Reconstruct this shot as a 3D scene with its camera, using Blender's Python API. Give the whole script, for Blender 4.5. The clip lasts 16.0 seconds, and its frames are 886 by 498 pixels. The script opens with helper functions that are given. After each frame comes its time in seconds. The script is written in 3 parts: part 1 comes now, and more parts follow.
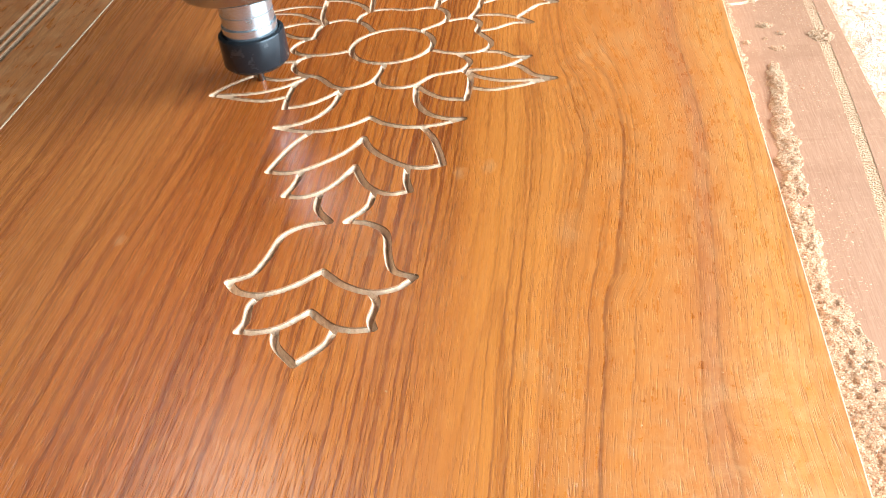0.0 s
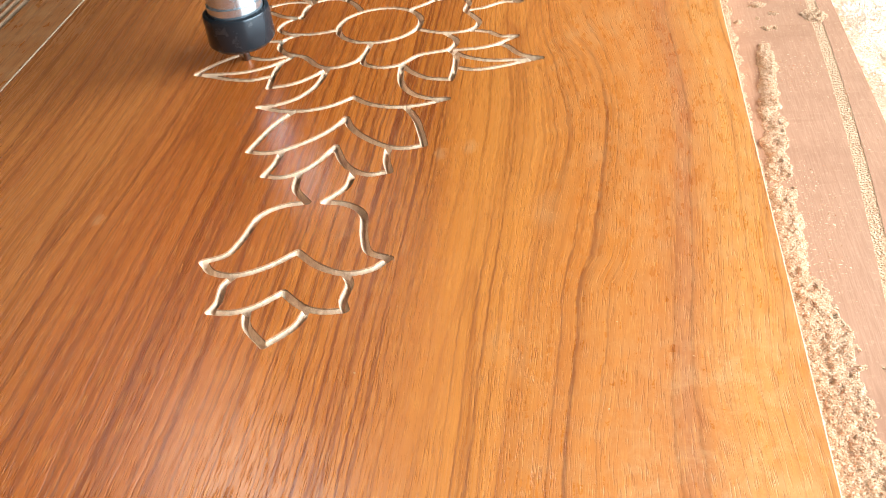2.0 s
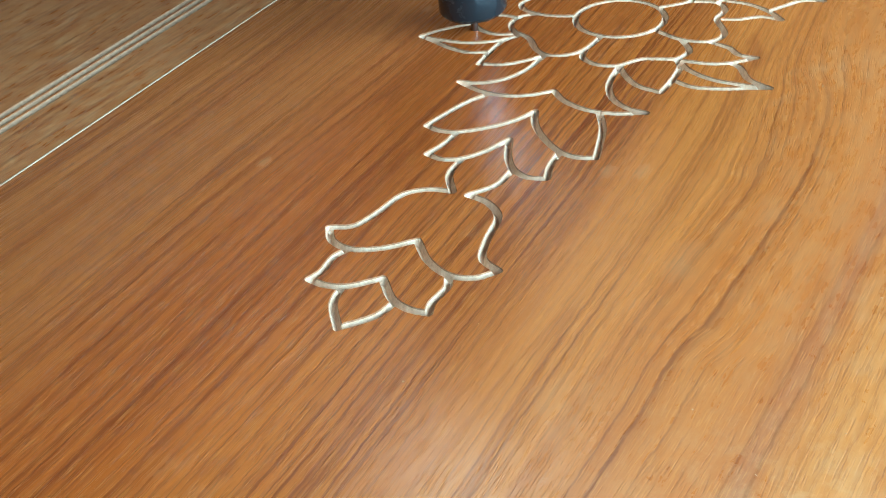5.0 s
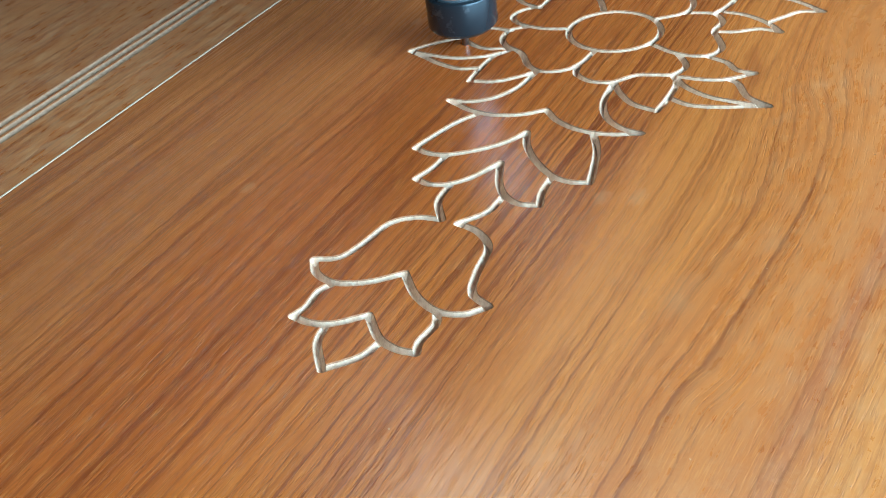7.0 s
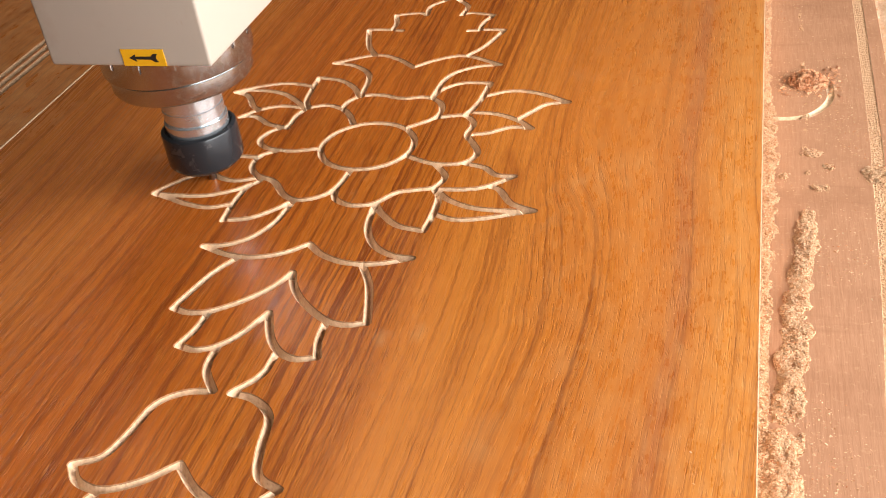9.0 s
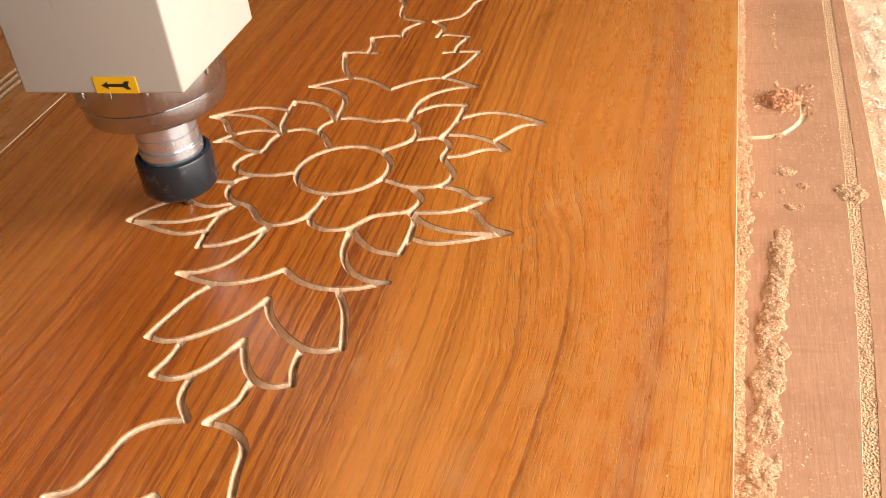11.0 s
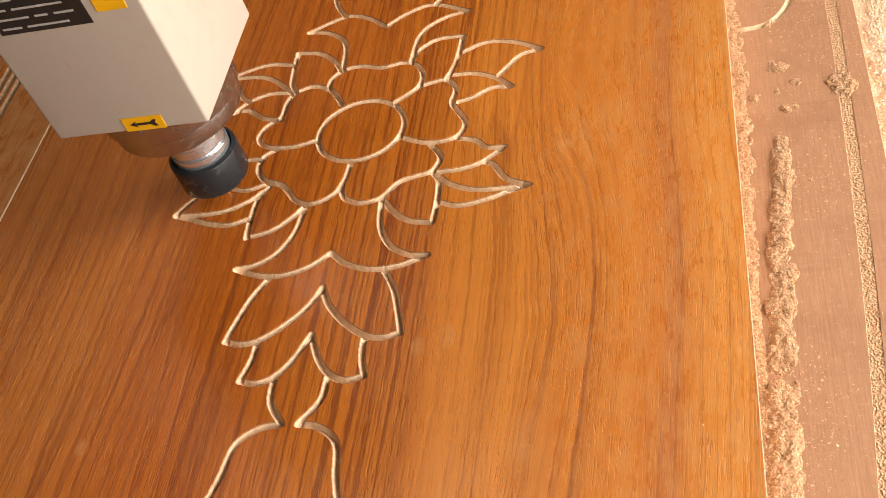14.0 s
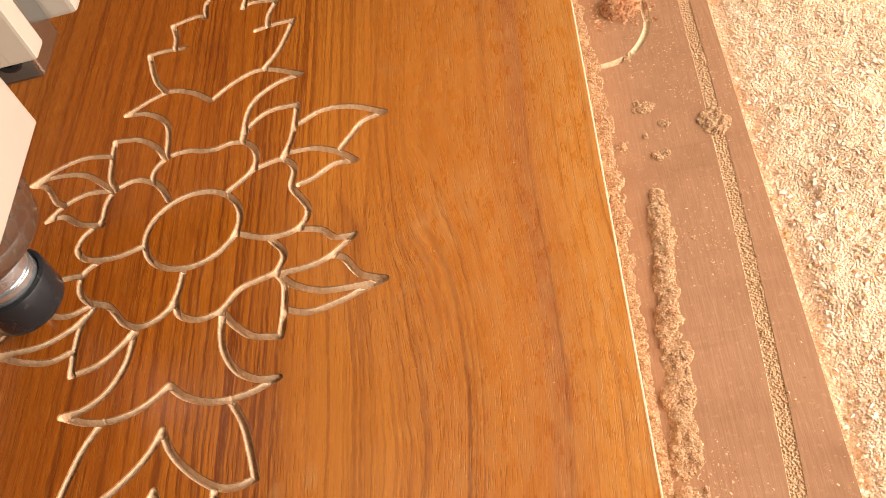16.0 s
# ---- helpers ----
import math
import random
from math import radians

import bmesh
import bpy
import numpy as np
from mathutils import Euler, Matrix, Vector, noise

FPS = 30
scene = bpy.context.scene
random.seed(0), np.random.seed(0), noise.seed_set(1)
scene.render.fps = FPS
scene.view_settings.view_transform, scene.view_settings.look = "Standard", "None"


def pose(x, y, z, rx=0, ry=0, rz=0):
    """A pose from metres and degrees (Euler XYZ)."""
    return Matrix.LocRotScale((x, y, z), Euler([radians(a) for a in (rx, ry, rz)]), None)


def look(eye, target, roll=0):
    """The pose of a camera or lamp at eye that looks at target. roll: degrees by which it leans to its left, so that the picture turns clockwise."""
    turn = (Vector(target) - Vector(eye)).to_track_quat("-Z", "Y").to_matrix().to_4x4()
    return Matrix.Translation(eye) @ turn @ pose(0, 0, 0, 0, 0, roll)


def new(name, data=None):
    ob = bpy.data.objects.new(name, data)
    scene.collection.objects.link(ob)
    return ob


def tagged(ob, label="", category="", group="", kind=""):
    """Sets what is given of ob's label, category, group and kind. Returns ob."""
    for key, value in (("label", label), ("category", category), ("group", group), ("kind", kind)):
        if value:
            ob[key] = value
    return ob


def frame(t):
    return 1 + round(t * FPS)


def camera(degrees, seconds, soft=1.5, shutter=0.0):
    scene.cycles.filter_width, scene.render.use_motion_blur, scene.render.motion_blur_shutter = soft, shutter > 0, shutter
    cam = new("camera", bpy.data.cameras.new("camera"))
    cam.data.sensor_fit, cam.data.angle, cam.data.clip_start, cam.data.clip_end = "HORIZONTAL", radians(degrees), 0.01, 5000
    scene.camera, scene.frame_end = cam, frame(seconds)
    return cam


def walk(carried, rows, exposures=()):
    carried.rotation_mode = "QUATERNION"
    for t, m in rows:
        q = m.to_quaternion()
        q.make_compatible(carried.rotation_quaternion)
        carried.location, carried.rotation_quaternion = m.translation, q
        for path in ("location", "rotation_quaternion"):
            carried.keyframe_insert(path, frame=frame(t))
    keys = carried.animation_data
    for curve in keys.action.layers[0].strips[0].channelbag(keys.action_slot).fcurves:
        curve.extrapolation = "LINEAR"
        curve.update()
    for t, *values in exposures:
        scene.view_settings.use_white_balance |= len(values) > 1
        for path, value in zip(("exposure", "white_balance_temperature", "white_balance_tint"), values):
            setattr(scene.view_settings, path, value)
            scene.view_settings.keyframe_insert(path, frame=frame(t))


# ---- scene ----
cam = camera(46.1, 16.0, soft=0.75)
PATH = [
    (0, (0.146, 0.018, 0.338), (-0.131, 1.621, -0.826), -7.4),
    (0.5, (0.151, 0.014, 0.337), (-0.149, 1.608, -0.834), -7.5),
    (1, (0.159, 0.012, 0.339), (-0.157, 1.603, -0.832), -7.7),
    (1.5, (0.159, 0.021, 0.336), (-0.15, 1.609, -0.84), -7.4),
    (2, (0.166, 0.024, 0.332), (-0.139, 1.604, -0.856), -7.8),
    (2.5, (0.171, 0.017, 0.305), (-0.115, 1.569, -0.924), -4.2),
    (3, (0.201, 0.016, 0.3), (-0.147, 1.549, -0.936), -4.6),
    (3.5, (0.25, 0.027, 0.317), (-0.403, 1.49, -0.879), -8.5),
    (4, (0.276, 0.053, 0.325), (-0.489, 1.486, -0.841), -7.2),
    (4.5, (0.272, 0.086, 0.322), (-0.586, 1.471, -0.838), -6.7),
    (4.7, (0.268, 0.093, 0.323), (-0.615, 1.449, -0.853), -6.9),
    (6.8, (0.255, 0.116, 0.327), (-0.679, 1.414, -0.874), -8.8),
    (7, (0.255, 0.128, 0.33), (-0.642, 1.45, -0.872), -8.2),
    (7.5, (0.247, 0.157, 0.328), (-0.483, 1.584, -0.868), -6.7),
    (8, (0.235, 0.185, 0.333), (-0.345, 1.681, -0.862), -7.1),
    (8.5, (0.235, 0.184, 0.343), (-0.31, 1.707, -0.834), -7.7),
    (9, (0.238, 0.184, 0.344), (-0.29, 1.727, -0.814), -7.9),
    (9.5, (0.243, 0.188, 0.345), (-0.278, 1.745, -0.796), -8.0),
    (9.7, (0.244, 0.188, 0.342), (-0.267, 1.755, -0.792), -7.8),
    (11.8, (0.238, 0.191, 0.348), (-0.262, 1.756, -0.793), -8.1),
    (12, (0.229, 0.193, 0.346), (-0.272, 1.756, -0.796), -8.2),
    (12.5, (0.219, 0.193, 0.353), (-0.296, 1.754, -0.786), -8.1),
    (13, (0.221, 0.221, 0.397), (-0.332, 1.64, -0.899), -11.6),
    (13.5, (0.223, 0.225, 0.423), (-0.316, 1.556, -0.969), -14.7),
    (14, (0.248, 0.228, 0.469), (-0.288, 1.493, -0.985), -21.4),
    (14.5, (0.246, 0.241, 0.464), (-0.263, 1.449, -1.047), -22.9),
    (15, (0.239, 0.26, 0.451), (-0.211, 1.488, -1.061), -23.5),
    (15.5, (0.257, 0.283, 0.45), (-0.126, 1.532, -1.064), -23.7),
    (16, (0.267, 0.33, 0.443), (-0.098, 1.585, -1.07), -23.8),
]
EXPOSURES = [
    (0.0, 0.45, 4900, -5), (2.0, 0.40, 5050, -4), (2.5, 0.24, 4800, -6), (3.0, 0.10, 4450, -14), (3.5, 0.13, 4400, -21), (4.5, 0.07, 4100, -22),
    (7.0, 0.05, 3950, -17), (7.5, 0.05, 4250, -13), (8.0, 0.05, 5200, 0), (8.5, 0.0, 5950, 8), (9.5, -0.03, 6450, 10), (12.5, 0.04, 6600, 9),
    (13.0, 0.05, 6200, 8), (13.5, -0.2, 6200, 8), (14.0, -0.2, 6900, 11), (14.5, -0.24, 7600, 14), (16.0, -0.33, 7450, 14),
]
walk(cam, [(t, look(eye, target, roll)) for t, eye, target, roll in PATH], EXPOSURES)

from mathutils.geometry import delaunay_2d_cdt
from mathutils.kdtree import KDTree

# ---- world, lights ----
FLOWER = Vector((0.0, 0.76, 0.0))      # middle of the carved flower, top of the board at z = 0
ROOM_X, ROOM_Y, FLOOR_Z, CEIL_Z = (-2.6, 1.05), (-2.4, 3.6), -0.87, 2.1
GAP, ROOF_END = ((-0.90, 1.25), (-0.34, 1.25), (-0.76, 2.30), (-1.32, 2.30)), 3.8   # an added, unseen gap in the roof and the roof's end
OPEN_Y, OPEN_Z = (-0.70, 1.25), (0.04, 0.92)   # the opening that lets in the daylight

world = bpy.data.worlds.new("world")
scene.world = world
world.use_nodes = True
sky = world.node_tree.nodes.new("ShaderNodeTexSky")
sky.sky_type, sky.sun_disc = "NISHITA", False
sky.sun_elevation, sky.sun_rotation = radians(40), radians(310)
sky.dust_density, sky.air_density, sky.ozone_density = 8.0, 0.6, 0.3
world.node_tree.nodes["Background"].inputs["Strength"].default_value = 0.08
world.node_tree.links.new(sky.outputs[0], world.node_tree.nodes["Background"].inputs["Color"])


def area(name, m, sx, sy, power, color):
    lamp = bpy.data.lights.new(name, "AREA")
    lamp.shape, lamp.size, lamp.size_y, lamp.energy, lamp.color = "RECTANGLE", sx, sy, power, color
    ob = new(name, lamp)
    ob.matrix_world = m
    return ob


mid = ((OPEN_Y[0] + OPEN_Y[1]) / 2, (OPEN_Z[0] + OPEN_Z[1]) / 2)
area("opening_daylight", look((ROOM_X[1] + 0.05, *mid), (ROOM_X[1] - 1.0, *mid)), OPEN_Y[1] - OPEN_Y[0], OPEN_Z[1] - OPEN_Z[0], 71.0, (1.0, 0.95, 0.88))
# added lamp above the roof gap, mirrored by the panel as a pale sheen
gap_mid = (sum(p[0] for p in GAP) / 4, sum(p[1] for p in GAP) / 4)
area("sheen_lamp", Matrix.Translation((*gap_mid, CEIL_Z + 0.03)) @ pose(0, 0, 0, 0, 0, math.degrees(math.atan2(0.40, 1.0))), 0.52, 1.04, 12.5, (1.0, 0.86, 0.68))


# ---- materials ----
class Mat:
    """A small builder of node materials."""

    def __init__(self, name, rough=0.5, metal=0.0, color=(0.5, 0.5, 0.5), tree=None):
        if tree is not None:
            self.t = tree
            return
        self.m = bpy.data.materials.new(name)
        self.m.use_nodes = True
        self.t = self.m.node_tree
        self.b = self.t.nodes["Principled BSDF"]
        self.b.inputs["Roughness"].default_value = rough
        self.b.inputs["Metallic"].default_value = metal
        self.b.inputs["Base Color"].default_value = (*color, 1)
        self.co = self.t.nodes.new("ShaderNodeTexCoord").outputs["Object"]

    def put(self, sock, value):
        if hasattr(value, "is_output"):
            self.t.links.new(value, sock)
        else:
            sock.default_value = value

    def scaled(self, sx, sy, sz, src=None):
        n = self.t.nodes.new("ShaderNodeMapping")
        n.inputs["Scale"].default_value = (sx, sy, sz)
        self.put(n.inputs["Vector"], src or self.co)
        return n.outputs[0]

    def noise(self, vec, scale=1.0, detail=3.0, rough=0.55, distort=0.0):
        n = self.t.nodes.new("ShaderNodeTexNoise")
        self.put(n.inputs["Vector"], vec)
        for k, v in (("Scale", scale), ("Detail", detail), ("Roughness", rough), ("Distortion", distort)):
            n.inputs[k].default_value = v
        return n.outputs["Fac"]

    def voronoi(self, vec, scale, out="Distance"):
        n = self.t.nodes.new("ShaderNodeTexVoronoi")
        self.put(n.inputs["Vector"], vec)
        n.inputs["Scale"].default_value = scale
        return n.outputs[out]

    def ramp(self, fac, *stops, smooth=False):
        n = self.t.nodes.new("ShaderNodeValToRGB")
        self.put(n.inputs[0], fac)
        e = n.color_ramp.elements
        n.color_ramp.interpolation = "EASE" if smooth else "LINEAR"
        while len(e) < len(stops):
            e.new(0.5)
        for k, (p, c) in zip(e, stops):
            k.position = p
            k.color = (*c, 1) if isinstance(c, tuple) else (c, c, c, 1)
        return n.outputs[0]

    def math(self, op, a, b=0.0, c=0.0):
        n = self.t.nodes.new("ShaderNodeMath")
        n.operation = op
        for sock, v in zip(n.inputs, (a, b, c)):
            self.put(sock, v)
        return n.outputs[0]

    def mix(self, fac, a, b, mode="MIX"):
        n = self.t.nodes.new("ShaderNodeMix")
        n.data_type, n.blend_type = "RGBA", mode
        self.put(n.inputs[0], fac)
        for sock, v in ((n.inputs[6], a), (n.inputs[7], b)):
            self.put(sock, (*v, 1) if isinstance(v, tuple) else v)
        return n.outputs[2]

    def group(self, tree, **values):
        n = self.t.nodes.new("ShaderNodeGroup")
        n.node_tree = tree
        for key, v in values.items():
            self.put(n.inputs[key], (*v, 1) if isinstance(v, tuple) else v)
        return n.outputs[0]

    def axis(self, k, src=None):
        n = self.t.nodes.new("ShaderNodeSeparateXYZ")
        self.put(n.inputs[0], src or self.co)
        return n.outputs[k]

    def vec(self, x, y, z):
        n = self.t.nodes.new("ShaderNodeCombineXYZ")
        for sock, v in zip(n.inputs, (x, y, z)):
            self.put(sock, v)
        return n.outputs[0]

    def color(self, c):
        self.put(self.b.inputs["Base Color"], (*c, 1) if isinstance(c, tuple) else c)
        return self

    def rough(self, v):
        self.put(self.b.inputs["Roughness"], v)
        return self

    def bump(self, height, dist, strength=1.0):
        n = self.t.nodes.new("ShaderNodeBump")
        n.inputs["Distance"].default_value, n.inputs["Strength"].default_value = dist, strength
        self.put(n.inputs["Height"], height)
        self.t.links.new(n.outputs[0], self.b.inputs["Normal"])
        return self


SMUDGES = ((0.161, -0.205, 0.016, 0.22), (0.137, -0.262, 0.018, 0.20), (0.229, -0.371, 0.016, 0.28), (0.246, -0.462, 0.017, 0.75), (0.234, -0.454, 0.010, 0.40), (0.069, -0.197, 0.006, 0.3),
           (0.086, -0.190, 0.007, 0.3), (0.205, -0.405, 0.022, 0.2), (0.180, -0.430, 0.018, 0.2), (0.216, -0.020, 0.018, 0.18), (0.214, -0.130, 0.014, 0.2), (-0.131, -0.258, 0.005, 0.35), (-0.146, -0.032, 0.005, 0.35))
GRAIN_Y = (-0.62, 0.10)


def grain_bend(k, y, *places):
    """How far the grain leans to the side (mm) at heights y (mm) on the board, as a smooth curve."""
    lo, hi = GRAIN_Y
    t = k.math("DIVIDE", k.math("SUBTRACT", y, lo), hi - lo)
    n = k.t.nodes.new("ShaderNodeValToRGB")
    k.put(n.inputs[0], t)
    n.color_ramp.interpolation = "CARDINAL"
    e = n.color_ramp.elements
    while len(e) < len(places):
        e.new(0.5)
    for el, (h, d) in zip(e, sorted(places)):
        el.position = (h / 1000 - lo) / (hi - lo)
        v = 0.5 + d / 100
        el.color = (v, v, v, 1)
    return k.math("MULTIPLY", k.math("SUBTRACT", n.outputs[0], 0.5), 0.1)


def shader_group(name, sockets, result):
    """An empty node group with the named sockets, as a Mat to build in, and its input sockets."""
    tree = bpy.data.node_groups.new(name, "ShaderNodeTree")
    for key, kind in sockets:
        tree.interface.new_socket(name=key, in_out="INPUT", socket_type=kind)
    tree.interface.new_socket(name="Result", in_out="OUTPUT", socket_type=result)
    k = Mat("", tree=tree)
    return k, tree.nodes.new("NodeGroupInput").outputs, tree.nodes.new("NodeGroupOutput").inputs[0]


def grain_line_group():
    """One dark growth line laid over a base colour, sharp on one side."""
    f, c = "NodeSocketFloat", "NodeSocketColor"
    k, i, out = shader_group("grain_line", (("Base", c), ("Line", c), ("Across", f), ("Along", f), ("Fade", f), ("Place", f), ("Scale", f), ("Tone", f), ("Middle", f), ("Reach", f)), c)
    window = k.ramp(k.math("DIVIDE", k.math("ABSOLUTE", k.math("SUBTRACT", i["Along"], i["Middle"])), i["Reach"]), (0.55, 1.0), (1.0, 0.25))
    off = k.math("MULTIPLY_ADD", k.math("SUBTRACT", i["Across"], i["Place"]), i["Scale"], 0.5)
    line = k.math("MULTIPLY", k.ramp(off, (0.42, 0.0), (0.475, 1.0), (0.525, 0.88), (0.57, 0.29), (0.85, 0.0)), i["Tone"])
    k.put(out, k.mix(k.math("MULTIPLY", k.math("MULTIPLY", line, i["Fade"]), window), i["Base"], i["Line"]))
    return k.t


def smudge_group():
    """One round patch of dust added to a dust mask."""
    f = "NodeSocketFloat"
    k, i, out = shader_group("dust_smudge", (("Dust", f), ("Across", f), ("Along", f), ("Grain", f), ("X", f), ("Y", f), ("Radius", f), ("Tone", f)), f)
    dx, dy = k.math("SUBTRACT", i["Across"], i["X"]), k.math("MULTIPLY", k.math("SUBTRACT", i["Along"], i["Y"]), 0.6)
    away = k.math("SQRT", k.math("ADD", k.math("MULTIPLY", dx, dx), k.math("MULTIPLY", dy, dy)))
    spot = k.math("MULTIPLY", k.ramp(k.math("DIVIDE", away, i["Radius"]), (0.0, 0.8), (1.0, 0.0), smooth=True), i["Tone"])
    k.put(out, k.math("MAXIMUM", i["Dust"], k.math("MULTIPLY", spot, i["Grain"])))
    return k.t


def teak_laminate():
    """Printed teak grain: wavy growth lines that bend together, short embossed pores, a little workshop dust."""
    k = Mat("teak_laminate", 0.26)
    k.b.inputs["Specular IOR Level"].default_value = 0.45
    x, y = k.axis(0), k.axis(1)
    w2 = k.noise(k.scaled(11.0, 3.6, 1), 1.0, 2.0)
    # the grain's lean at five places across the board, blended between them
    bends = (
        (0.070, grain_bend(k, y, (-600, 0), (-300, 0), (-100, 0), (80, -3))),
        (0.109, grain_bend(k, y, (-600, -4), (-520, -3), (-434, -2), (-377, -1), (-290, 2), (-193, 4), (-126, 3), (-60, -4), (40, -14))),
        (0.140, grain_bend(k, y, (-560, -13), (-460, -13), (-380, -8), (-325, -7), (-294, -4), (-249, 1), (-194, 6), (-168, 5), (-120, 1), (-73, -5), (-55, -11), (-29, -17), (5, -22), (43, -27))),
        (0.164, grain_bend(k, y, (-513, -15), (-450, -18), (-416, -16), (-377, -12), (-325, -9), (-303, -2), (-253, 2), (-215, 5), (-174, 7), (-141, 6), (-90, 2), (-40, -6), (20, -12))),
        (0.210, grain_bend(k, y, (-510, -6), (-456, -6), (-388, -8), (-340, -4), (-284, -1), (-200, 4), (-150, 6), (-86, 4), (-30, 1), (60, 2))))
    bend = 0.0
    for i, (at, d) in enumerate(bends):
        stops = [(at + 1.0, 1.0)]
        if i:
            stops.insert(0, (bends[i - 1][0] + 1.0, 0.0))
        if i < len(bends) - 1:
            stops.append((bends[i + 1][0] + 1.0, 0.0))
        weight = k.ramp(k.math("MULTIPLY", k.math("ADD", x, 1.0), 0.5), *[(p / 2, v) for p, v in stops])
        bend = k.math("ADD", k.math("MULTIPLY", weight, d), bend)
    left = k.math("MULTIPLY", k.math("SUBTRACT", k.noise(k.scaled(3.0, 1.6, 1), 1.0, 2.0), 0.5), k.ramp(k.math("MULTIPLY", x, -1.0), (0.0, 0.0), (0.12, 0.030)))
    jag = k.math("MULTIPLY", k.math("SUBTRACT", k.noise(k.scaled(60.0, 75.0, 1), 1.0, 3.0), 0.5), 0.0026)
    sway = k.math("MULTIPLY", k.math("SUBTRACT", w2, 0.5), 0.007)
    xw = k.math("ADD", k.math("ADD", k.math("SUBTRACT", x, bend), left), k.math("ADD", sway, jag))
    g = k.vec(xw, y, 0.0)
    smooth_g = k.vec(k.math("SUBTRACT", xw, jag), y, 0.0)

    def shifted(d):
        return k.vec(k.math("ADD", xw, d), y, 0.0)

    calm = k.ramp(k.math("ADD", xw, 0.3), (0.325, 1.0), (0.378, 0.45), (0.396, 0.45), (0.405, 0.75), (0.47, 0.65), (0.56, 0.75))
    broad = k.noise(k.scaled(15.0, 0.55, 1, g), 1.0, 2.0, 0.5)
    # veneer tone across the panel; the darker left also paints in some light falloff
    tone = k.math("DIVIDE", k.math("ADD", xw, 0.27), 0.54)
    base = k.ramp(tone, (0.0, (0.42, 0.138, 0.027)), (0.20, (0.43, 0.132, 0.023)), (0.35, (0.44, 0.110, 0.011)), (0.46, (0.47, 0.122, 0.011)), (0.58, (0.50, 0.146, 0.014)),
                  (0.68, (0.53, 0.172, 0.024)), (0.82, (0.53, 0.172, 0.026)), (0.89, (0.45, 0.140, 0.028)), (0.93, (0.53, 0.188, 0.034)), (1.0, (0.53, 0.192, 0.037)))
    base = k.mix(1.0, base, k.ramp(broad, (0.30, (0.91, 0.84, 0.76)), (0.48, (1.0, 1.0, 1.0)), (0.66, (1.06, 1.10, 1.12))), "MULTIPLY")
    band = k.noise(k.scaled(70.0, 0.9, 1, shifted(1.9)), 1.0, 2.0, 0.55)
    base = k.mix(k.math("MULTIPLY", k.ramp(band, (0.50, 0.0), (0.66, 0.18), smooth=True), calm), base, (0.34, 0.080, 0.010))
    fine = k.noise(k.scaled(420.0, 9.0, 1, g), 1.0, 3.0, 0.6)
    base = k.mix(k.ramp(fine, (0.44, 0.14), (0.60, 0.0)), base, (0.27, 0.066, 0.010))
    # growth lines: contours of a stretched field, sharp on one side, in loose bundles
    field = k.noise(k.scaled(8.0, 0.30, 1, g), 1.0, 1.0, 0.4)
    ring = k.math("FRACT", k.math("MULTIPLY", field, 30.0))
    bundle = k.ramp(k.noise(k.scaled(13.0, 1.4, 1, shifted(1.3)), 1.0, 2.0, 0.5), (0.38, 0.15), (0.58, 0.95))
    bundle = k.math("MULTIPLY", bundle, calm)
    vein = k.math("MULTIPLY", k.ramp(ring, (0.0, 0.0), (0.04, 1.0), (0.12, 0.40), (0.40, 0.0)), bundle)
    base = k.mix(k.math("MULTIPLY", vein, 0.62), base, (0.22, 0.048, 0.007))
    # dense dark red streaks in the heart of the veneer, thinner towards its sides
    heart = k.ramp(k.math("ABSOLUTE", k.math("SUBTRACT", xw, 0.030)), (0.020, 0.9), (0.075, 0.45), (0.13, 0.10), smooth=True)
    heart = k.math("MULTIPLY", heart, k.ramp(k.math("ADD", y, 1.0), (0.50, 0.75), (0.78, 1.0)))
    coarse = k.noise(k.scaled(95.0, 1.3, 1, shifted(4.3)), 1.0, 3.0, 0.6)
    base = k.mix(k.math("MULTIPLY", k.ramp(coarse, (0.48, 0.0), (0.66, 0.36)), heart), base, (0.185, 0.032, 0.004))
    patch = k.noise(k.scaled(34.0, 1.5, 1, shifted(2.9)), 1.0, 2.0, 0.5)
    base = k.mix(k.math("MULTIPLY", k.ramp(patch, (0.46, 0.0), (0.62, 0.24), smooth=True), heart), base, (0.245, 0.045, 0.005))
    thin = k.noise(k.scaled(270.0, 2.2, 1, shifted(9.7)), 1.0, 2.0, 0.6)
    lined = k.math("MAXIMUM", heart, k.ramp(k.math("SUBTRACT", 0.10, xw), (0.0, 0.06), (0.10, 0.52)))
    base = k.mix(k.math("MULTIPLY", k.ramp(thin, (0.54, 0.0), (0.595, 0.82)), lined), base, (0.15, 0.026, 0.004))
    streak = k.noise(k.scaled(330.0, 2.4, 1, shifted(7.1)), 1.0, 2.0, 0.6)
    base = k.mix(k.math("MULTIPLY", k.ramp(streak, (0.58, 0.0), (0.66, 0.40)), calm), base, (0.17, 0.040, 0.008))
    # the dull violet band near the open side
    violet = k.math("DIVIDE", k.math("ABSOLUTE", k.math("SUBTRACT", xw, 0.2095)), 0.0075)
    base = k.mix(k.math("MULTIPLY", k.ramp(violet, (0.25, 0.62), (1.0, 0.0), smooth=True), k.ramp(fine, (0.35, 1.0), (0.65, 0.45))), base, (0.33, 0.105, 0.040))
    # the strongest lines: place across the bent grain, half width, depth of tone, and the stretch of y where they are darkest
    fade = k.ramp(k.noise(k.scaled(40.0, 11.0, 1), 1.0, 2.0), (0.34, 0.72), (0.60, 1.0))
    line_group, smudge = grain_line_group(), smudge_group()
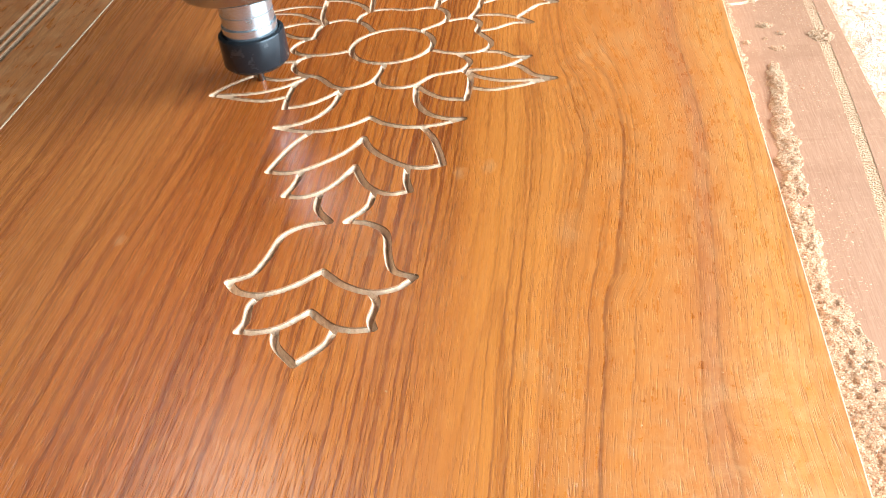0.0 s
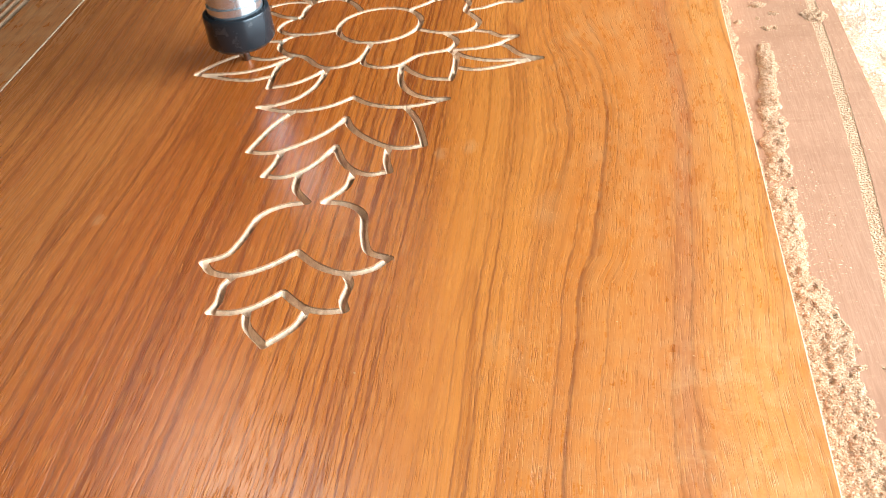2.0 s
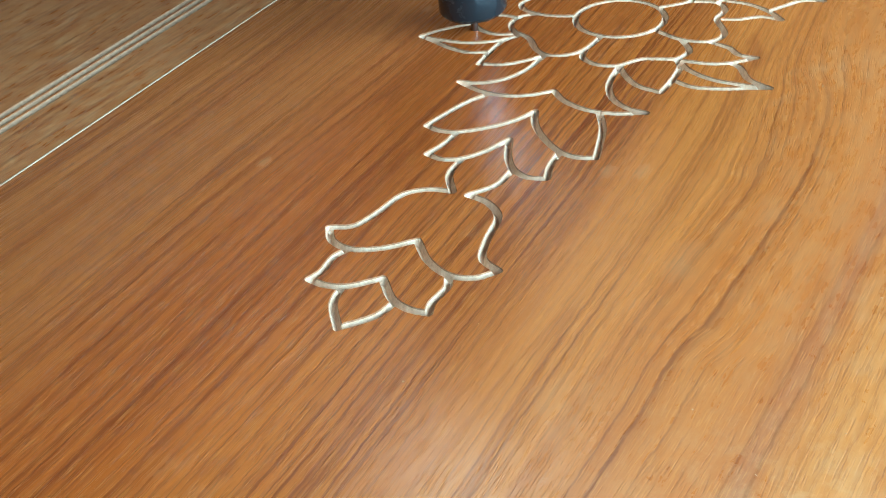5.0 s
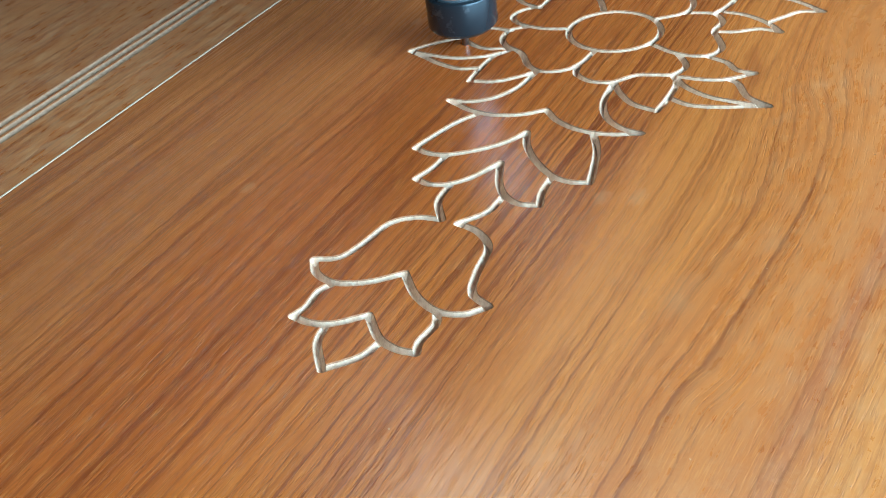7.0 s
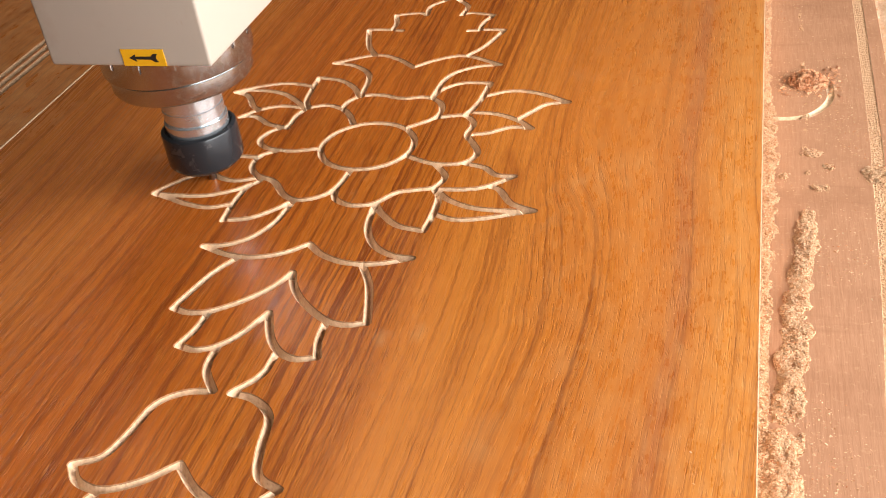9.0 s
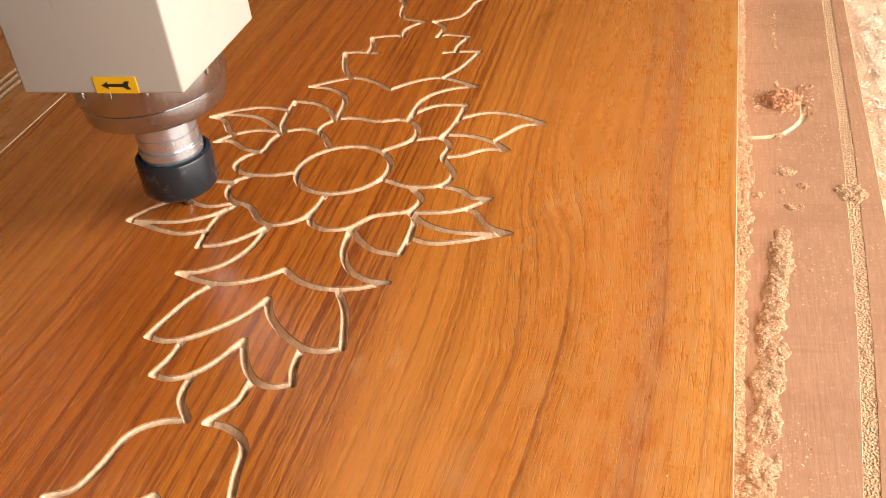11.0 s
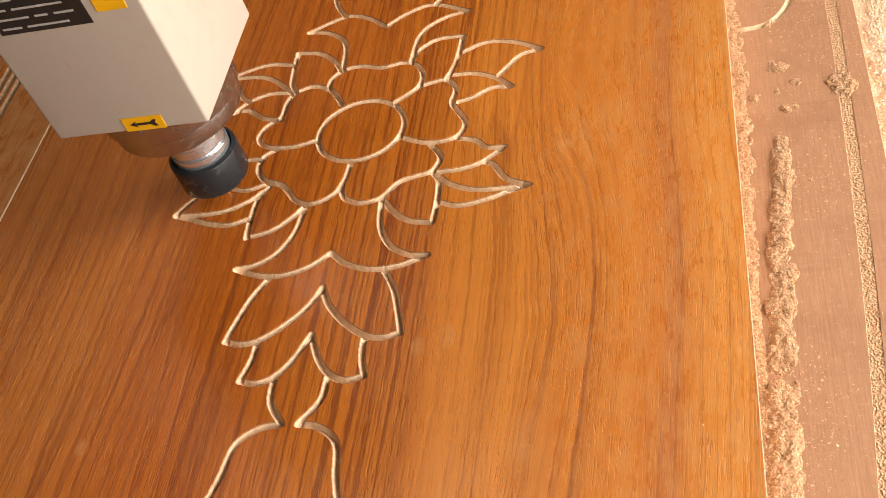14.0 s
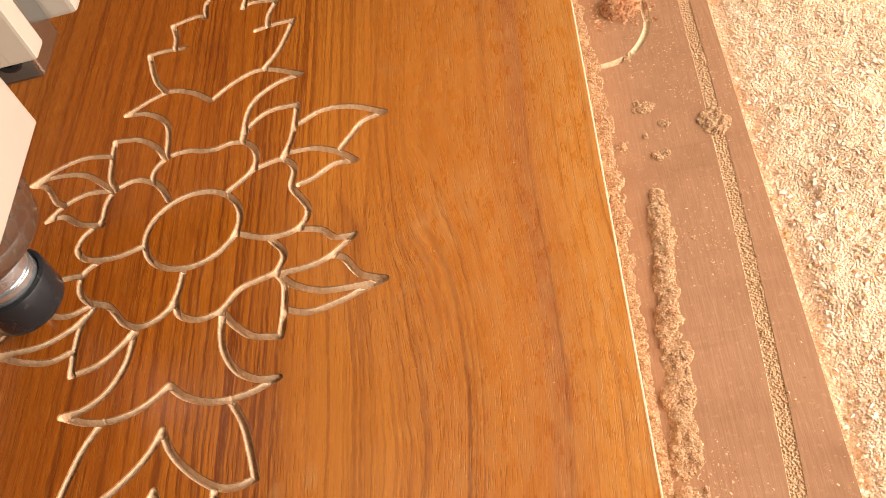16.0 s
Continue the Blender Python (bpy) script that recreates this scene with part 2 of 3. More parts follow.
    for place, half, tone, mid_y, reach in (
            (0.1625, 0.0016, 0.98, -0.34, 0.30), (0.1535, 0.0008, 0.75, -0.40, 0.20), (0.1700, 0.0007, 0.6, -0.12, 0.16), (0.1400, 0.0008, 0.65, -0.10, 0.20), (0.1475, 0.0007, 0.7, -0.05, 0.14),
            (0.1330, 0.0006, 0.6, -0.20, 0.15), (0.1095, 0.0009, 0.75, -0.33, 0.26), (0.1030, 0.0007, 0.65, -0.36, 0.22), (0.1150, 0.0006, 0.55, -0.16, 0.16), (0.0965, 0.0006, 0.6, -0.44, 0.14),
            (0.2130, 0.0009, 0.7, -0.25, 0.34), (0.2050, 0.0006, 0.55, -0.40, 0.20), (0.1780, 0.0006, 0.5, -0.42, 0.16), (0.2300, 0.0008, 0.45, -0.05, 0.16), (0.0665, 0.0007, 0.75, -0.23, 0.16)):
        base = k.group(line_group, Base=base, Line=(0.20, 0.048, 0.009), Across=xw, Along=y, Fade=fade, Place=place, Scale=0.5 / (7 * half), Tone=tone, Middle=mid_y, Reach=reach)
    for place, half, tone in ((0.0410, 0.0010, 0.85), (0.0460, 0.0013, 0.9), (0.0530, 0.0009, 0.7), (0.0345, 0.0008, 0.7), (-0.0600, 0.0022, 0.7), (-0.0720, 0.0010, 0.75), (-0.0505, 0.0008, 0.7),
                              (-0.0310, 0.0018, 0.65), (-0.0200, 0.0008, 0.7), (-0.1050, 0.0012, 0.6), (-0.1350, 0.0018, 0.55), (-0.1700, 0.0010, 0.55), (-0.2130, 0.0030, 0.5), (0.0080, 0.0009, 0.65)):
        base = k.group(line_group, Base=base, Line=(0.185, 0.036, 0.006), Across=xw, Along=y, Fade=fade, Place=place, Scale=0.5 / (7 * half), Tone=tone, Middle=-0.3, Reach=9.0)
    # embossed pores: short ticks along the grain, dark in their bottoms
    pores = k.noise(k.scaled(1250.0, 70.0, 1, smooth_g), 1.0, 2.0, 0.5)
    tick = k.math("MULTIPLY", k.ramp(pores, (0.55, 0.0), (0.66, 1.0)), k.ramp(k.noise(k.scaled(26.0, 8.0, 1, shifted(5.5)), 1.0, 2.0), (0.36, 0.25), (0.62, 1.0)))
    base = k.mix(k.math("MULTIPLY", tick, 0.44), base, (0.22, 0.056, 0.010))
    light = k.noise(k.scaled(1500.0, 60.0, 1, k.vec(k.math("SUBTRACT", k.math("ADD", xw, 3.7), jag), y, 0.0)), 1.0, 2.0, 0.5)
    base = k.mix(k.ramp(light, (0.56, 0.0), (0.66, 0.34)), base, (0.66, 0.26, 0.050))
    # loose dust: smudges, thicker towards the open side of the board, and caught in the pores there
    d1 = k.noise(k.scaled(9.0, 7.0, 1), 1.0, 4.0, 0.65)
    d2 = k.noise(k.scaled(120.0, 45.0, 1), 1.0, 3.0, 0.7)
    side = k.ramp(x, (0.10, 0.0), (0.25, 0.26))
    far = k.ramp(k.math("MULTIPLY", x, -1.0), (0.276, 0.0), (0.281, 0.40))
    dust = k.math("MULTIPLY", k.math("ADD", k.math("ADD", k.ramp(d1, (0.60, 0.0), (0.78, 0.35)), far), side), k.ramp(d2, (0.40, 0.05), (0.72, 1.0)))
    corner = k.math("MULTIPLY", k.ramp(x, (0.10, 0.0), (0.22, 1.0)), k.ramp(k.math("MULTIPLY", y, -1.0), (0.26, 0.0), (0.44, 1.0)))
    smear = k.ramp(k.noise(k.scaled(70.0, 60.0, 1), 1.0, 5.0, 0.8, 0.3), (0.42, 0.05), (0.68, 0.55))
    dust = k.math("MAXIMUM", dust, k.math("MULTIPLY", corner, k.math("MULTIPLY", smear, k.ramp(d1, (0.36, 0.30), (0.60, 1.0)))))
    # wiped patches of fine dust
    grain = k.ramp(k.noise(k.scaled(70.0, 40.0, 1), 1.0, 4.0, 0.7), (0.38, 0.05), (0.62, 1.0))
    for sx, sy, sr, tone in SMUDGES:
        dust = k.group(smudge, Dust=dust, Across=x, Along=y, Grain=grain, X=sx, Y=sy, Radius=sr, Tone=tone)
    base = k.mix(dust, base, (0.70, 0.42, 0.18))
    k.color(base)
    k.rough(k.math("ADD", k.ramp(fine, (0.4, 0.29), (0.6, 0.25)), k.math("MULTIPLY", dust, 0.5)))
    k.bump(k.math("ADD", k.math("ADD", k.math("MULTIPLY", tick, -1.5), k.math("MULTIPLY", fine, 0.4)), k.math("MULTIPLY", vein, -0.5)), 0.00018, 0.45)
    return k.m


def fibre_core(name, a, b, c):
    """Pale fibreboard laid bare by the cutter."""
    k = Mat(name, 0.85)
    n = k.noise(k.co, 420.0, 4.0, 0.7)
    m = k.noise(k.co, 60.0, 3.0, 0.6)
    base = k.ramp(n, (0.3, a), (0.5, b), (0.72, c))
    k.color(k.mix(k.ramp(m, (0.55, 0.0), (0.75, 0.45)), base, (0.36, 0.19, 0.095)))
    return k.bump(n, 0.0005, 0.8).m


def spoil_mat():
    """Brown hardboard with a fine brushed grain, dust film and dull stains."""
    k = Mat("spoilboard_face", 0.72)
    g = k.noise(k.scaled(600.0, 45.0, 1), 1.0, 3.0, 0.6)
    base = k.ramp(g, (0.35, (0.340, 0.163, 0.084)), (0.65, (0.395, 0.199, 0.108)))
    s = k.noise(k.scaled(11.0, 16.0, 1), 1.0, 4.0, 0.6)
    base = k.mix(k.ramp(s, (0.52, 0.0), (0.72, 0.55)), base, (0.245, 0.105, 0.048))
    cross = k.noise(k.scaled(9.0, 75.0, 1), 1.0, 3.0, 0.6)
    base = k.mix(k.ramp(cross, (0.60, 0.0), (0.72, 0.35)), base, (0.25, 0.108, 0.050))
    film = k.noise(k.co, 260.0, 3.0, 0.75)
    base = k.mix(k.ramp(film, (0.56, 0.0), (0.72, 0.40)), base, (0.56, 0.34, 0.19))
    return k.color(base).bump(g, 0.0003, 0.6).m


def dust_mat(name, dark, mid_tone, pale, pocket):
    """Heaped fine sawdust: grains of three tones, darker pockets, a rough relief."""
    k = Mat(name, 0.9)
    n = k.voronoi(k.co, 800.0, "Color")
    m = k.noise(k.co, 48.0, 4.0, 0.7)
    base = k.mix(0.5, k.ramp(n, (0.0, dark), (0.35, mid_tone), (1.0, pale)), mid_tone)
    k.color(k.mix(k.ramp(m, (0.55, 0.0), (0.74, 0.38)), base, pocket))
    h = k.math("ADD", k.voronoi(k.co, 750.0), k.noise(k.co, 300.0, 3.0, 0.7))
    return k.bump(h, 0.0012, 1.0).m


def flake_mat(name, *stops):
    k = Mat(name, 0.85)
    n = k.t.nodes.new("ShaderNodeNewGeometry").outputs["Random Per Island"]
    k.color(k.ramp(n, *stops))
    return k.m


def paint_mat(name, color, rough=0.42, grime=(0.30, 0.21, 0.14)):
    k = Mat(name, rough)
    n = k.noise(k.co, 14.0, 5.0, 0.65)
    f = k.noise(k.scaled(160.0, 160.0, 40.0), 1.0, 3.0, 0.6)
    base = k.mix(k.ramp(n, (0.53, 0.0), (0.74, 0.42)), color, grime)
    base = k.mix(k.ramp(f, (0.66, 0.0), (0.76, 0.35)), base, grime)
    k.color(base).rough(k.ramp(n, (0.3, rough), (0.7, rough + 0.18)))
    return k.bump(f, 0.0001, 0.4).m


def steel_mat(name, color, rough, metal=1.0):
    """Turned metal: faint rings round the axis, dull smears of dust."""
    k = Mat(name, rough, metal)
    r = k.noise(k.scaled(2.0, 2.0, 1500.0), 1.0, 2.0, 0.5)
    s = k.noise(k.co, 60.0, 4.0, 0.65)
    k.color(k.mix(k.ramp(s, (0.58, 0.0), (0.8, 0.25)), color, (0.42, 0.35, 0.28)))
    k.rough(k.math("ADD", k.ramp(r, (0.3, rough - 0.02), (0.7, rough + 0.03)), k.math("MULTIPLY", k.ramp(s, (0.5, 0.0), (0.8, 1.0)), 0.15)))
    return k.bump(r, 0.00001, 0.12).m


def plain(name, color, rough=0.6, metal=0.0, var=0.25, scale=20.0):
    k = Mat(name, rough, metal)
    n = k.noise(k.co, scale, 5.0, 0.65)
    dark = tuple(c * (1 - var) for c in color)
    k.color(k.ramp(n, (0.35, dark), (0.65, color)))
    return k.bump(n, 0.0008, 0.3).m


M_TEAK = teak_laminate()
M_CORE = fibre_core("fibreboard_core", (0.58, 0.365, 0.220), (0.76, 0.530, 0.345), (0.86, 0.68, 0.49))
M_PALE = fibre_core("pale_groove", (0.52, 0.36, 0.22), (0.68, 0.50, 0.33), (0.80, 0.64, 0.45))
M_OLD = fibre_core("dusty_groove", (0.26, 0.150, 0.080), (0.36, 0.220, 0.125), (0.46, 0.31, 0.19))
M_RIM = fibre_core("cut_laminate_rim", (0.20, 0.080, 0.030), (0.32, 0.145, 0.060), (0.52, 0.31, 0.17))
M_SPOIL = spoil_mat()
# reddish pockets, darkened further to paint in shade on the swept ridge
M_DUST = dust_mat("sawdust", (0.35, 0.160, 0.070), (0.50, 0.285, 0.152), (0.61, 0.395, 0.240), (0.36, 0.105, 0.034))
M_DUST_PALE = dust_mat("pale_sawdust", (0.62, 0.36, 0.21), (0.77, 0.53, 0.36), (0.86, 0.68, 0.52), (0.66, 0.27, 0.095))
M_DUST_RED = dust_mat("red_sawdust", (0.46, 0.20, 0.09), (0.60, 0.30, 0.155), (0.68, 0.40, 0.23), (0.42, 0.15, 0.06))
M_FLAKE = flake_mat("sawdust_chips", (0.0, (0.42, 0.140, 0.048)), (0.14, (0.46, 0.225, 0.105)), (0.6, (0.55, 0.335, 0.188)), (1.0, (0.68, 0.475, 0.30)))
M_FLAKE_PALE = flake_mat("pale_shavings", (0.0, (0.56, 0.24, 0.09)), (0.12, (0.70, 0.38, 0.18)), (0.5, (0.83, 0.62, 0.46)), (1.0, (0.90, 0.77, 0.64)))
M_FLAKE_RED = flake_mat("red_chips", (0.0, (0.42, 0.15, 0.06)), (0.4, (0.58, 0.27, 0.13)), (1.0, (0.72, 0.44, 0.26)))
M_BODY = paint_mat("cream_paint", (0.385, 0.340, 0.292), 0.42)
M_FLANGE = steel_mat("cast_steel", (0.44, 0.46, 0.47), 0.17, 0.96)
M_SHAFT = steel_mat("bright_steel", (0.66, 0.71, 0.76), 0.19, 0.88)
M_NUT = steel_mat("black_oxide", (0.028, 0.032, 0.038), 0.22, 0.4)
M_CARBIDE = plain("carbide", (0.30, 0.30, 0.31), 0.3, 1.0)
M_YELLOW = plain("yellow_vinyl", (0.80, 0.42, 0.010), 0.40, 0.0, 0.12, 60.0)
M_BLACK = plain("black_print", (0.018, 0.017, 0.017), 0.45)
M_GREYPRINT = plain("grey_print", (0.40, 0.38, 0.36), 0.5)
M_WALL = plain("limewashed_wall", (0.17, 0.145, 0.115), 0.9, 0.0, 0.2, 2.0)
M_FLOOR = plain("concrete_floor", (0.17, 0.15, 0.13), 0.85, 0.0, 0.3, 4.0)
M_CEIL = plain("tin_ceiling", (0.16, 0.135, 0.11), 0.7, 0.0, 0.25, 3.0)
M_BED = plain("grey_machine_paint", (0.30, 0.31, 0.32), 0.5)


# ---- helpers for things ----
def part(name, bm, material, parent=None, label="", smooth=0.0):
    """Link a bmesh as one mesh object; smooth: degrees under which edges are shaded soft."""
    me = bpy.data.meshes.new(name)
    if smooth:
        for f in bm.faces:
            f.smooth = True
        for e in bm.edges:
            if len(e.link_faces) == 2 and e.calc_face_angle(0.0) > radians(smooth):
                e.smooth = False
    bm.to_mesh(me)
    bm.free()
    for m in material if isinstance(material, (list, tuple)) else [material]:
        me.materials.append(m)
    ob = new(name, me)
    if parent is not None:
        ob.parent = parent
    if label:
        tagged(ob, label)
    return ob


def empty(name, place, label, category, group="", kind=""):
    ob = new(name)
    ob.empty_display_size = 0.05
    ob.location = place
    return tagged(ob, label, category, group, kind)


def box_bm(x0, x1, y0, y1, z0, z1, bevel=0.0, segments=2):
    bm = bmesh.new()
    bmesh.ops.create_cube(bm, size=1.0)
    for v in bm.verts:
        v.co = Vector(((x0 + x1) / 2 + v.co.x * (x1 - x0), (y0 + y1) / 2 + v.co.y * (y1 - y0), (z0 + z1) / 2 + v.co.z * (z1 - z0)))
    if bevel:
        bmesh.ops.bevel(bm, geom=bm.edges[:], offset=bevel, segments=segments, profile=0.6, affect="EDGES")
    return bm


def lathe_bm(profile, n=72):
    """A turned body from (radius, height) pairs."""
    bm = bmesh.new()
    rings = []
    for r, z in profile:
        rings.append([bm.verts.new((r * math.cos(a), r * math.sin(a), z)) for a in (2 * math.pi * i / n for i in range(n))])
    for lo, hi in zip(rings, rings[1:]):
        for i in range(n):
            bm.faces.new((lo[i], lo[(i + 1) % n], hi[(i + 1) % n], hi[i]))
    bm.faces.new(rings[-1])
    bm.faces.new(rings[0][::-1])
    bmesh.ops.recalc_face_normals(bm, faces=bm.faces[:])
    return bm


def curve_through(pts, step=1.4):
    """A smooth line (Catmull-Rom) through a few points, in millimetres."""
    p = [np.array(q, float) for q in pts]
    if len(p) == 2:
        n = max(2, int(np.hypot(*(p[1] - p[0])) / step))
        return [p[0] + (p[1] - p[0]) * i / n for i in range(n + 1)]
    p = [2 * p[0] - p[1], *p, 2 * p[-1] - p[-2]]
    out = []
    for a, b, c, d in zip(p, p[1:], p[2:], p[3:]):
        n = max(2, int(np.hypot(*(c - b)) / step))
        for i in range(n):
            t = i / n
            out.append(0.5 * (2 * b + (c - a) * t + (2 * a - 5 * b + 4 * c - d) * t * t + (3 * b - a - 3 * c + d) * t ** 3))
    return out + [p[-2]]


def outline(line, r):
    """The closed line at distance r round an open one, with round ends."""
    q = np.array(line)
    d = np.gradient(q, axis=0)
    d /= np.maximum(np.hypot(d[:, 0], d[:, 1]), 1e-9)[:, None]
    nrm = np.stack([-d[:, 1], d[:, 0]], 1)
    left, right = q + nrm * r, q - nrm * r
    caps = [[q[k] + r * (math.cos(a) * s * d[k] + math.sin(a) * s * nrm[k]) for a in np.linspace(math.pi / 2, -math.pi / 2, 9)[1:-1]] for k, s in ((-1, 1), (0, -1))]
    return [*left, *caps[0], *right[::-1], *caps[1]]


def carved_sheet(cuts, rect, depth, vee=False):
    """A flat sheet (mm) with round-bottomed or V grooves: cuts are (lines, width); gives vertices, faces outside and faces inside the grooves (a V groove also its upper rim)."""
    pts, edges = [], []
    x0, x1, y0, y1 = rect

    def chain(ps, closed):
        k = len(pts)
        pts.extend(Vector((float(p[0]), float(p[1]))) for p in ps)
        edges.extend((k + i, k + i + 1) for i in range(len(ps) - 1))
        if closed:
            edges.append((k + len(ps) - 1, k))

    chain([(x0, y0), (x1, y0), (x1, y1), (x0, y1)], True)
    for lines, width in cuts:
        for line in lines:
            for f in (1.0, 0.87, 0.42):
                chain(outline(line, width / 2 * f), True)
            chain(line, False)
    vs, _, fs, *_ = delaunay_2d_cdt(pts, edges, [], 0, 0.02)
    v = np.array([(a.x, a.y) for a in vs])
    # dense samples of the lines, for quick distances in half widths
    trees = []
    for lines, width in cuts:
        dense = np.concatenate([(np.array(line)[:-1, None] + (np.array(line)[1:] - np.array(line)[:-1])[:, None] * np.linspace(0, 1, 5 if len(line) > 80 or width < 5 else 13)[None, :-1, None]).reshape(-1, 2) for line in lines])
        dense = np.concatenate([dense, [line[-1] for line in lines]])
        tree = KDTree(len(dense))
        for i, p in enumerate(dense):
            tree.insert((p[0], p[1], 0.0), i)
        tree.balance()
        trees.append((tree, width / 2))

    def dist(q):
        return np.array([min(tree.find((p[0], p[1], 0.0))[2] / half for tree, half in trees) for p in q])

    d = dist(v)
    z = np.where(d < 0.97, -depth * (np.minimum(1 - d, 0.86) if vee else np.sqrt(np.clip(1 - d ** 2, 0, 1))), 0.0)
    tri = np.array([f[:3] for f in fs if len(f) == 3])
    mid_d = dist(v[tri].mean(1))
    inside, rim = mid_d < 0.985, (mid_d < 0.985) & (mid_d > 0.88)
    if vee:
        return np.column_stack([v, z]) / 1000.0, tri[~inside], tri[inside & ~rim], tri[rim]
    return np.column_stack([v, z]) / 1000.0, tri[~inside], tri[inside]


def sheet_part(name, verts, tris, material, parent, label="", smooth=False):
    used = np.unique(tris)
    remap = np.full(len(verts), -1)
    remap[used] = np.arange(len(used))
    me = bpy.data.meshes.new(name)
    me.from_pydata(verts[used].tolist(), [], remap[tris].tolist())
    me.materials.append(material)
    if smooth:
        me.polygons.foreach_set("use_smooth", [True] * len(me.polygons))
    ob = new(name, me)
    ob.parent = parent
    if label:
        tagged(ob, label)
    return ob


# ---- the unseen room that closes the place ----
def wall(name, *dims):
    return tagged(part(name, box_bm(*dims), M_WALL), "plain dusty brown workshop wall", "wall", kind="structure")


rx0, rx1, ry0, ry1 = *ROOM_X, *ROOM_Y
tagged(part("floor", box_bm(rx0 - 0.2, rx1 + 0.2, ry0 - 0.2, ry1 + 0.2, FLOOR_Z - 0.1, FLOOR_Z), M_FLOOR), "dull grey concrete workshop floor", "floor", kind="structure")
# the unseen roof, with the added gap left open for the sheen
roof = bmesh.new()
x0, x1, y0, y1 = rx0 - 0.2, rx1 + 0.2, ry0 - 0.2, ROOF_END
quads = [[(x0, y0), (x1, y0), (x1, GAP[0][1]), (x0, GAP[0][1])], [(x0, GAP[0][1]), GAP[0], GAP[3], (x0, GAP[3][1])],
         [GAP[1], (x1, GAP[1][1]), (x1, GAP[2][1]), GAP[2]], [(x0, GAP[3][1]), (x1, GAP[3][1]), (x1, y1), (x0, y1)]]
for q in quads:
    f = roof.faces.new([roof.verts.new((x, y, CEIL_Z)) for x, y in q])
    g = bmesh.ops.extrude_face_region(roof, geom=[f])["geom"]
    bmesh.ops.translate(roof, vec=(0, 0, 0.02), verts=[v for v in g if isinstance(v, bmesh.types.BMVert)])
bmesh.ops.recalc_face_normals(roof, faces=roof.faces[:])
tagged(part("ceiling", roof, M_CEIL), "dull tin workshop roof", "ceiling", kind="structure")
wall("wall_west", rx0 - 0.15, rx0, ry0, ry1, FLOOR_Z, CEIL_Z)
wall("wall_south", rx0 - 0.15, rx1 + 0.15, ry0 - 0.15, ry0, FLOOR_Z, CEIL_Z)
wall("wall_north", rx0 - 0.15, rx1 + 0.15, ry1, ry1 + 0.15, FLOOR_Z, 3.1)
wall("wall_east_1", rx1, rx1 + 0.15, ry0, OPEN_Y[0], FLOOR_Z, CEIL_Z)
wall("wall_east_2", rx1, rx1 + 0.15, OPEN_Y[1], ry1, FLOOR_Z, CEIL_Z)
wall("wall_east_3", rx1, rx1 + 0.15, *OPEN_Y, FLOOR_Z, OPEN_Z[0])
wall("wall_east_4", rx1, rx1 + 0.15, *OPEN_Y, OPEN_Z[1], CEIL_Z)

# ---- the machine bed and its sacrificial sheet ----
T = 0.018
bed = empty("machine_bed", (0, 0.76, FLOOR_Z), "grey painted router bed under the boards", "machine bed")
part("bed_top", box_bm(-0.66, 0.74, -1.5, 0.75, -0.10 - FLOOR_Z, -0.042 - FLOOR_Z, 0.004), M_BED, bed)
for lx in (-0.6, 0.68):
    for ly in (-1.4, 0.65):
        part("leg", box_bm(lx - 0.05, lx + 0.05, ly - 0.05, ly + 0.05, 0.0, -0.10 - FLOOR_Z, 0.004), M_BED, bed)

spoil = empty("spoilboard", (FLOWER.x, FLOWER.y, -T), "brown hardboard spoilboard with dusty router grooves", "spoilboard")
SLOT = curve_through([(328, 640), (326, 120), (324, 0), (321, -100), (316, -200), (309, -295), (300, -410), (280, -740)], 5)
ARC = curve_through([(236, 82), (260, 75), (284, 79), (299, 101), (300, 128)], 2)
sv, s_out, s_in = carved_sheet([([SLOT], 7.5), ([ARC], 5.0)], (-560, 340, -1300, 660), 2.6)
sheet_part("face", sv, s_out, M_SPOIL, spoil)
sheet_part("router_groove", sv, s_in, M_PALE, spoil, "pale freshly cut grooves", True)
part("edge", box_bm(-0.56, 0.34, -1.3, 0.66, -0.0245, -0.0045), M_CORE, spoil, "raw fibre edge")

# ---- the carved board ----
LINES = []


def stroke(*pts, both=True):
    """A carved line in millimetres from the flower's middle; both: also its mirror image."""
    LINES.append(curve_through(pts))
    if both:
        LINES.append(curve_through([(-x, y) for x, y in pts]))


# flower head: its petals sit a little turned, so both sides are drawn
stroke((-28, 62.5), (-19, 65), (-9, 64.5), (0, 61.5), (9, 60.5), (19, 63), (28, 61.5), both=False)
stroke((28, 62), (36, 54), (39, 42), (35, 31), (20, 18), both=False)
stroke((-28, 62.5), (-34, 54), (-35, 44), both=False)
stroke((37, 33), (48, 36.5), (58, 37), (66, 27), (65, 12), (72, 0), (77, -10), (75, -20), (66, -26), (50, -26), (31, -18), both=False)
stroke((-20, 23), (-27, 35), (-35, 43), (-48, 48), (-61, 43), (-66, 33), (-67, 18), (-77, 8), (-80, -4), (-70, -14), (-50, -16.5), (-32, -12), both=False)
stroke((53, -27), (63, -41), (59, -54), (48, -58), (37, -62), (27, -74), (17, -78), (8, -77), (-1, -71), (-4, -61), both=False)
stroke((-60, -16), (-71, -24), (-72, -37), (-64, -48), (-49, -55), (-36, -70), (-24, -75), (-10, -69), (-3.5, -56), (-1.5, -37), both=False)
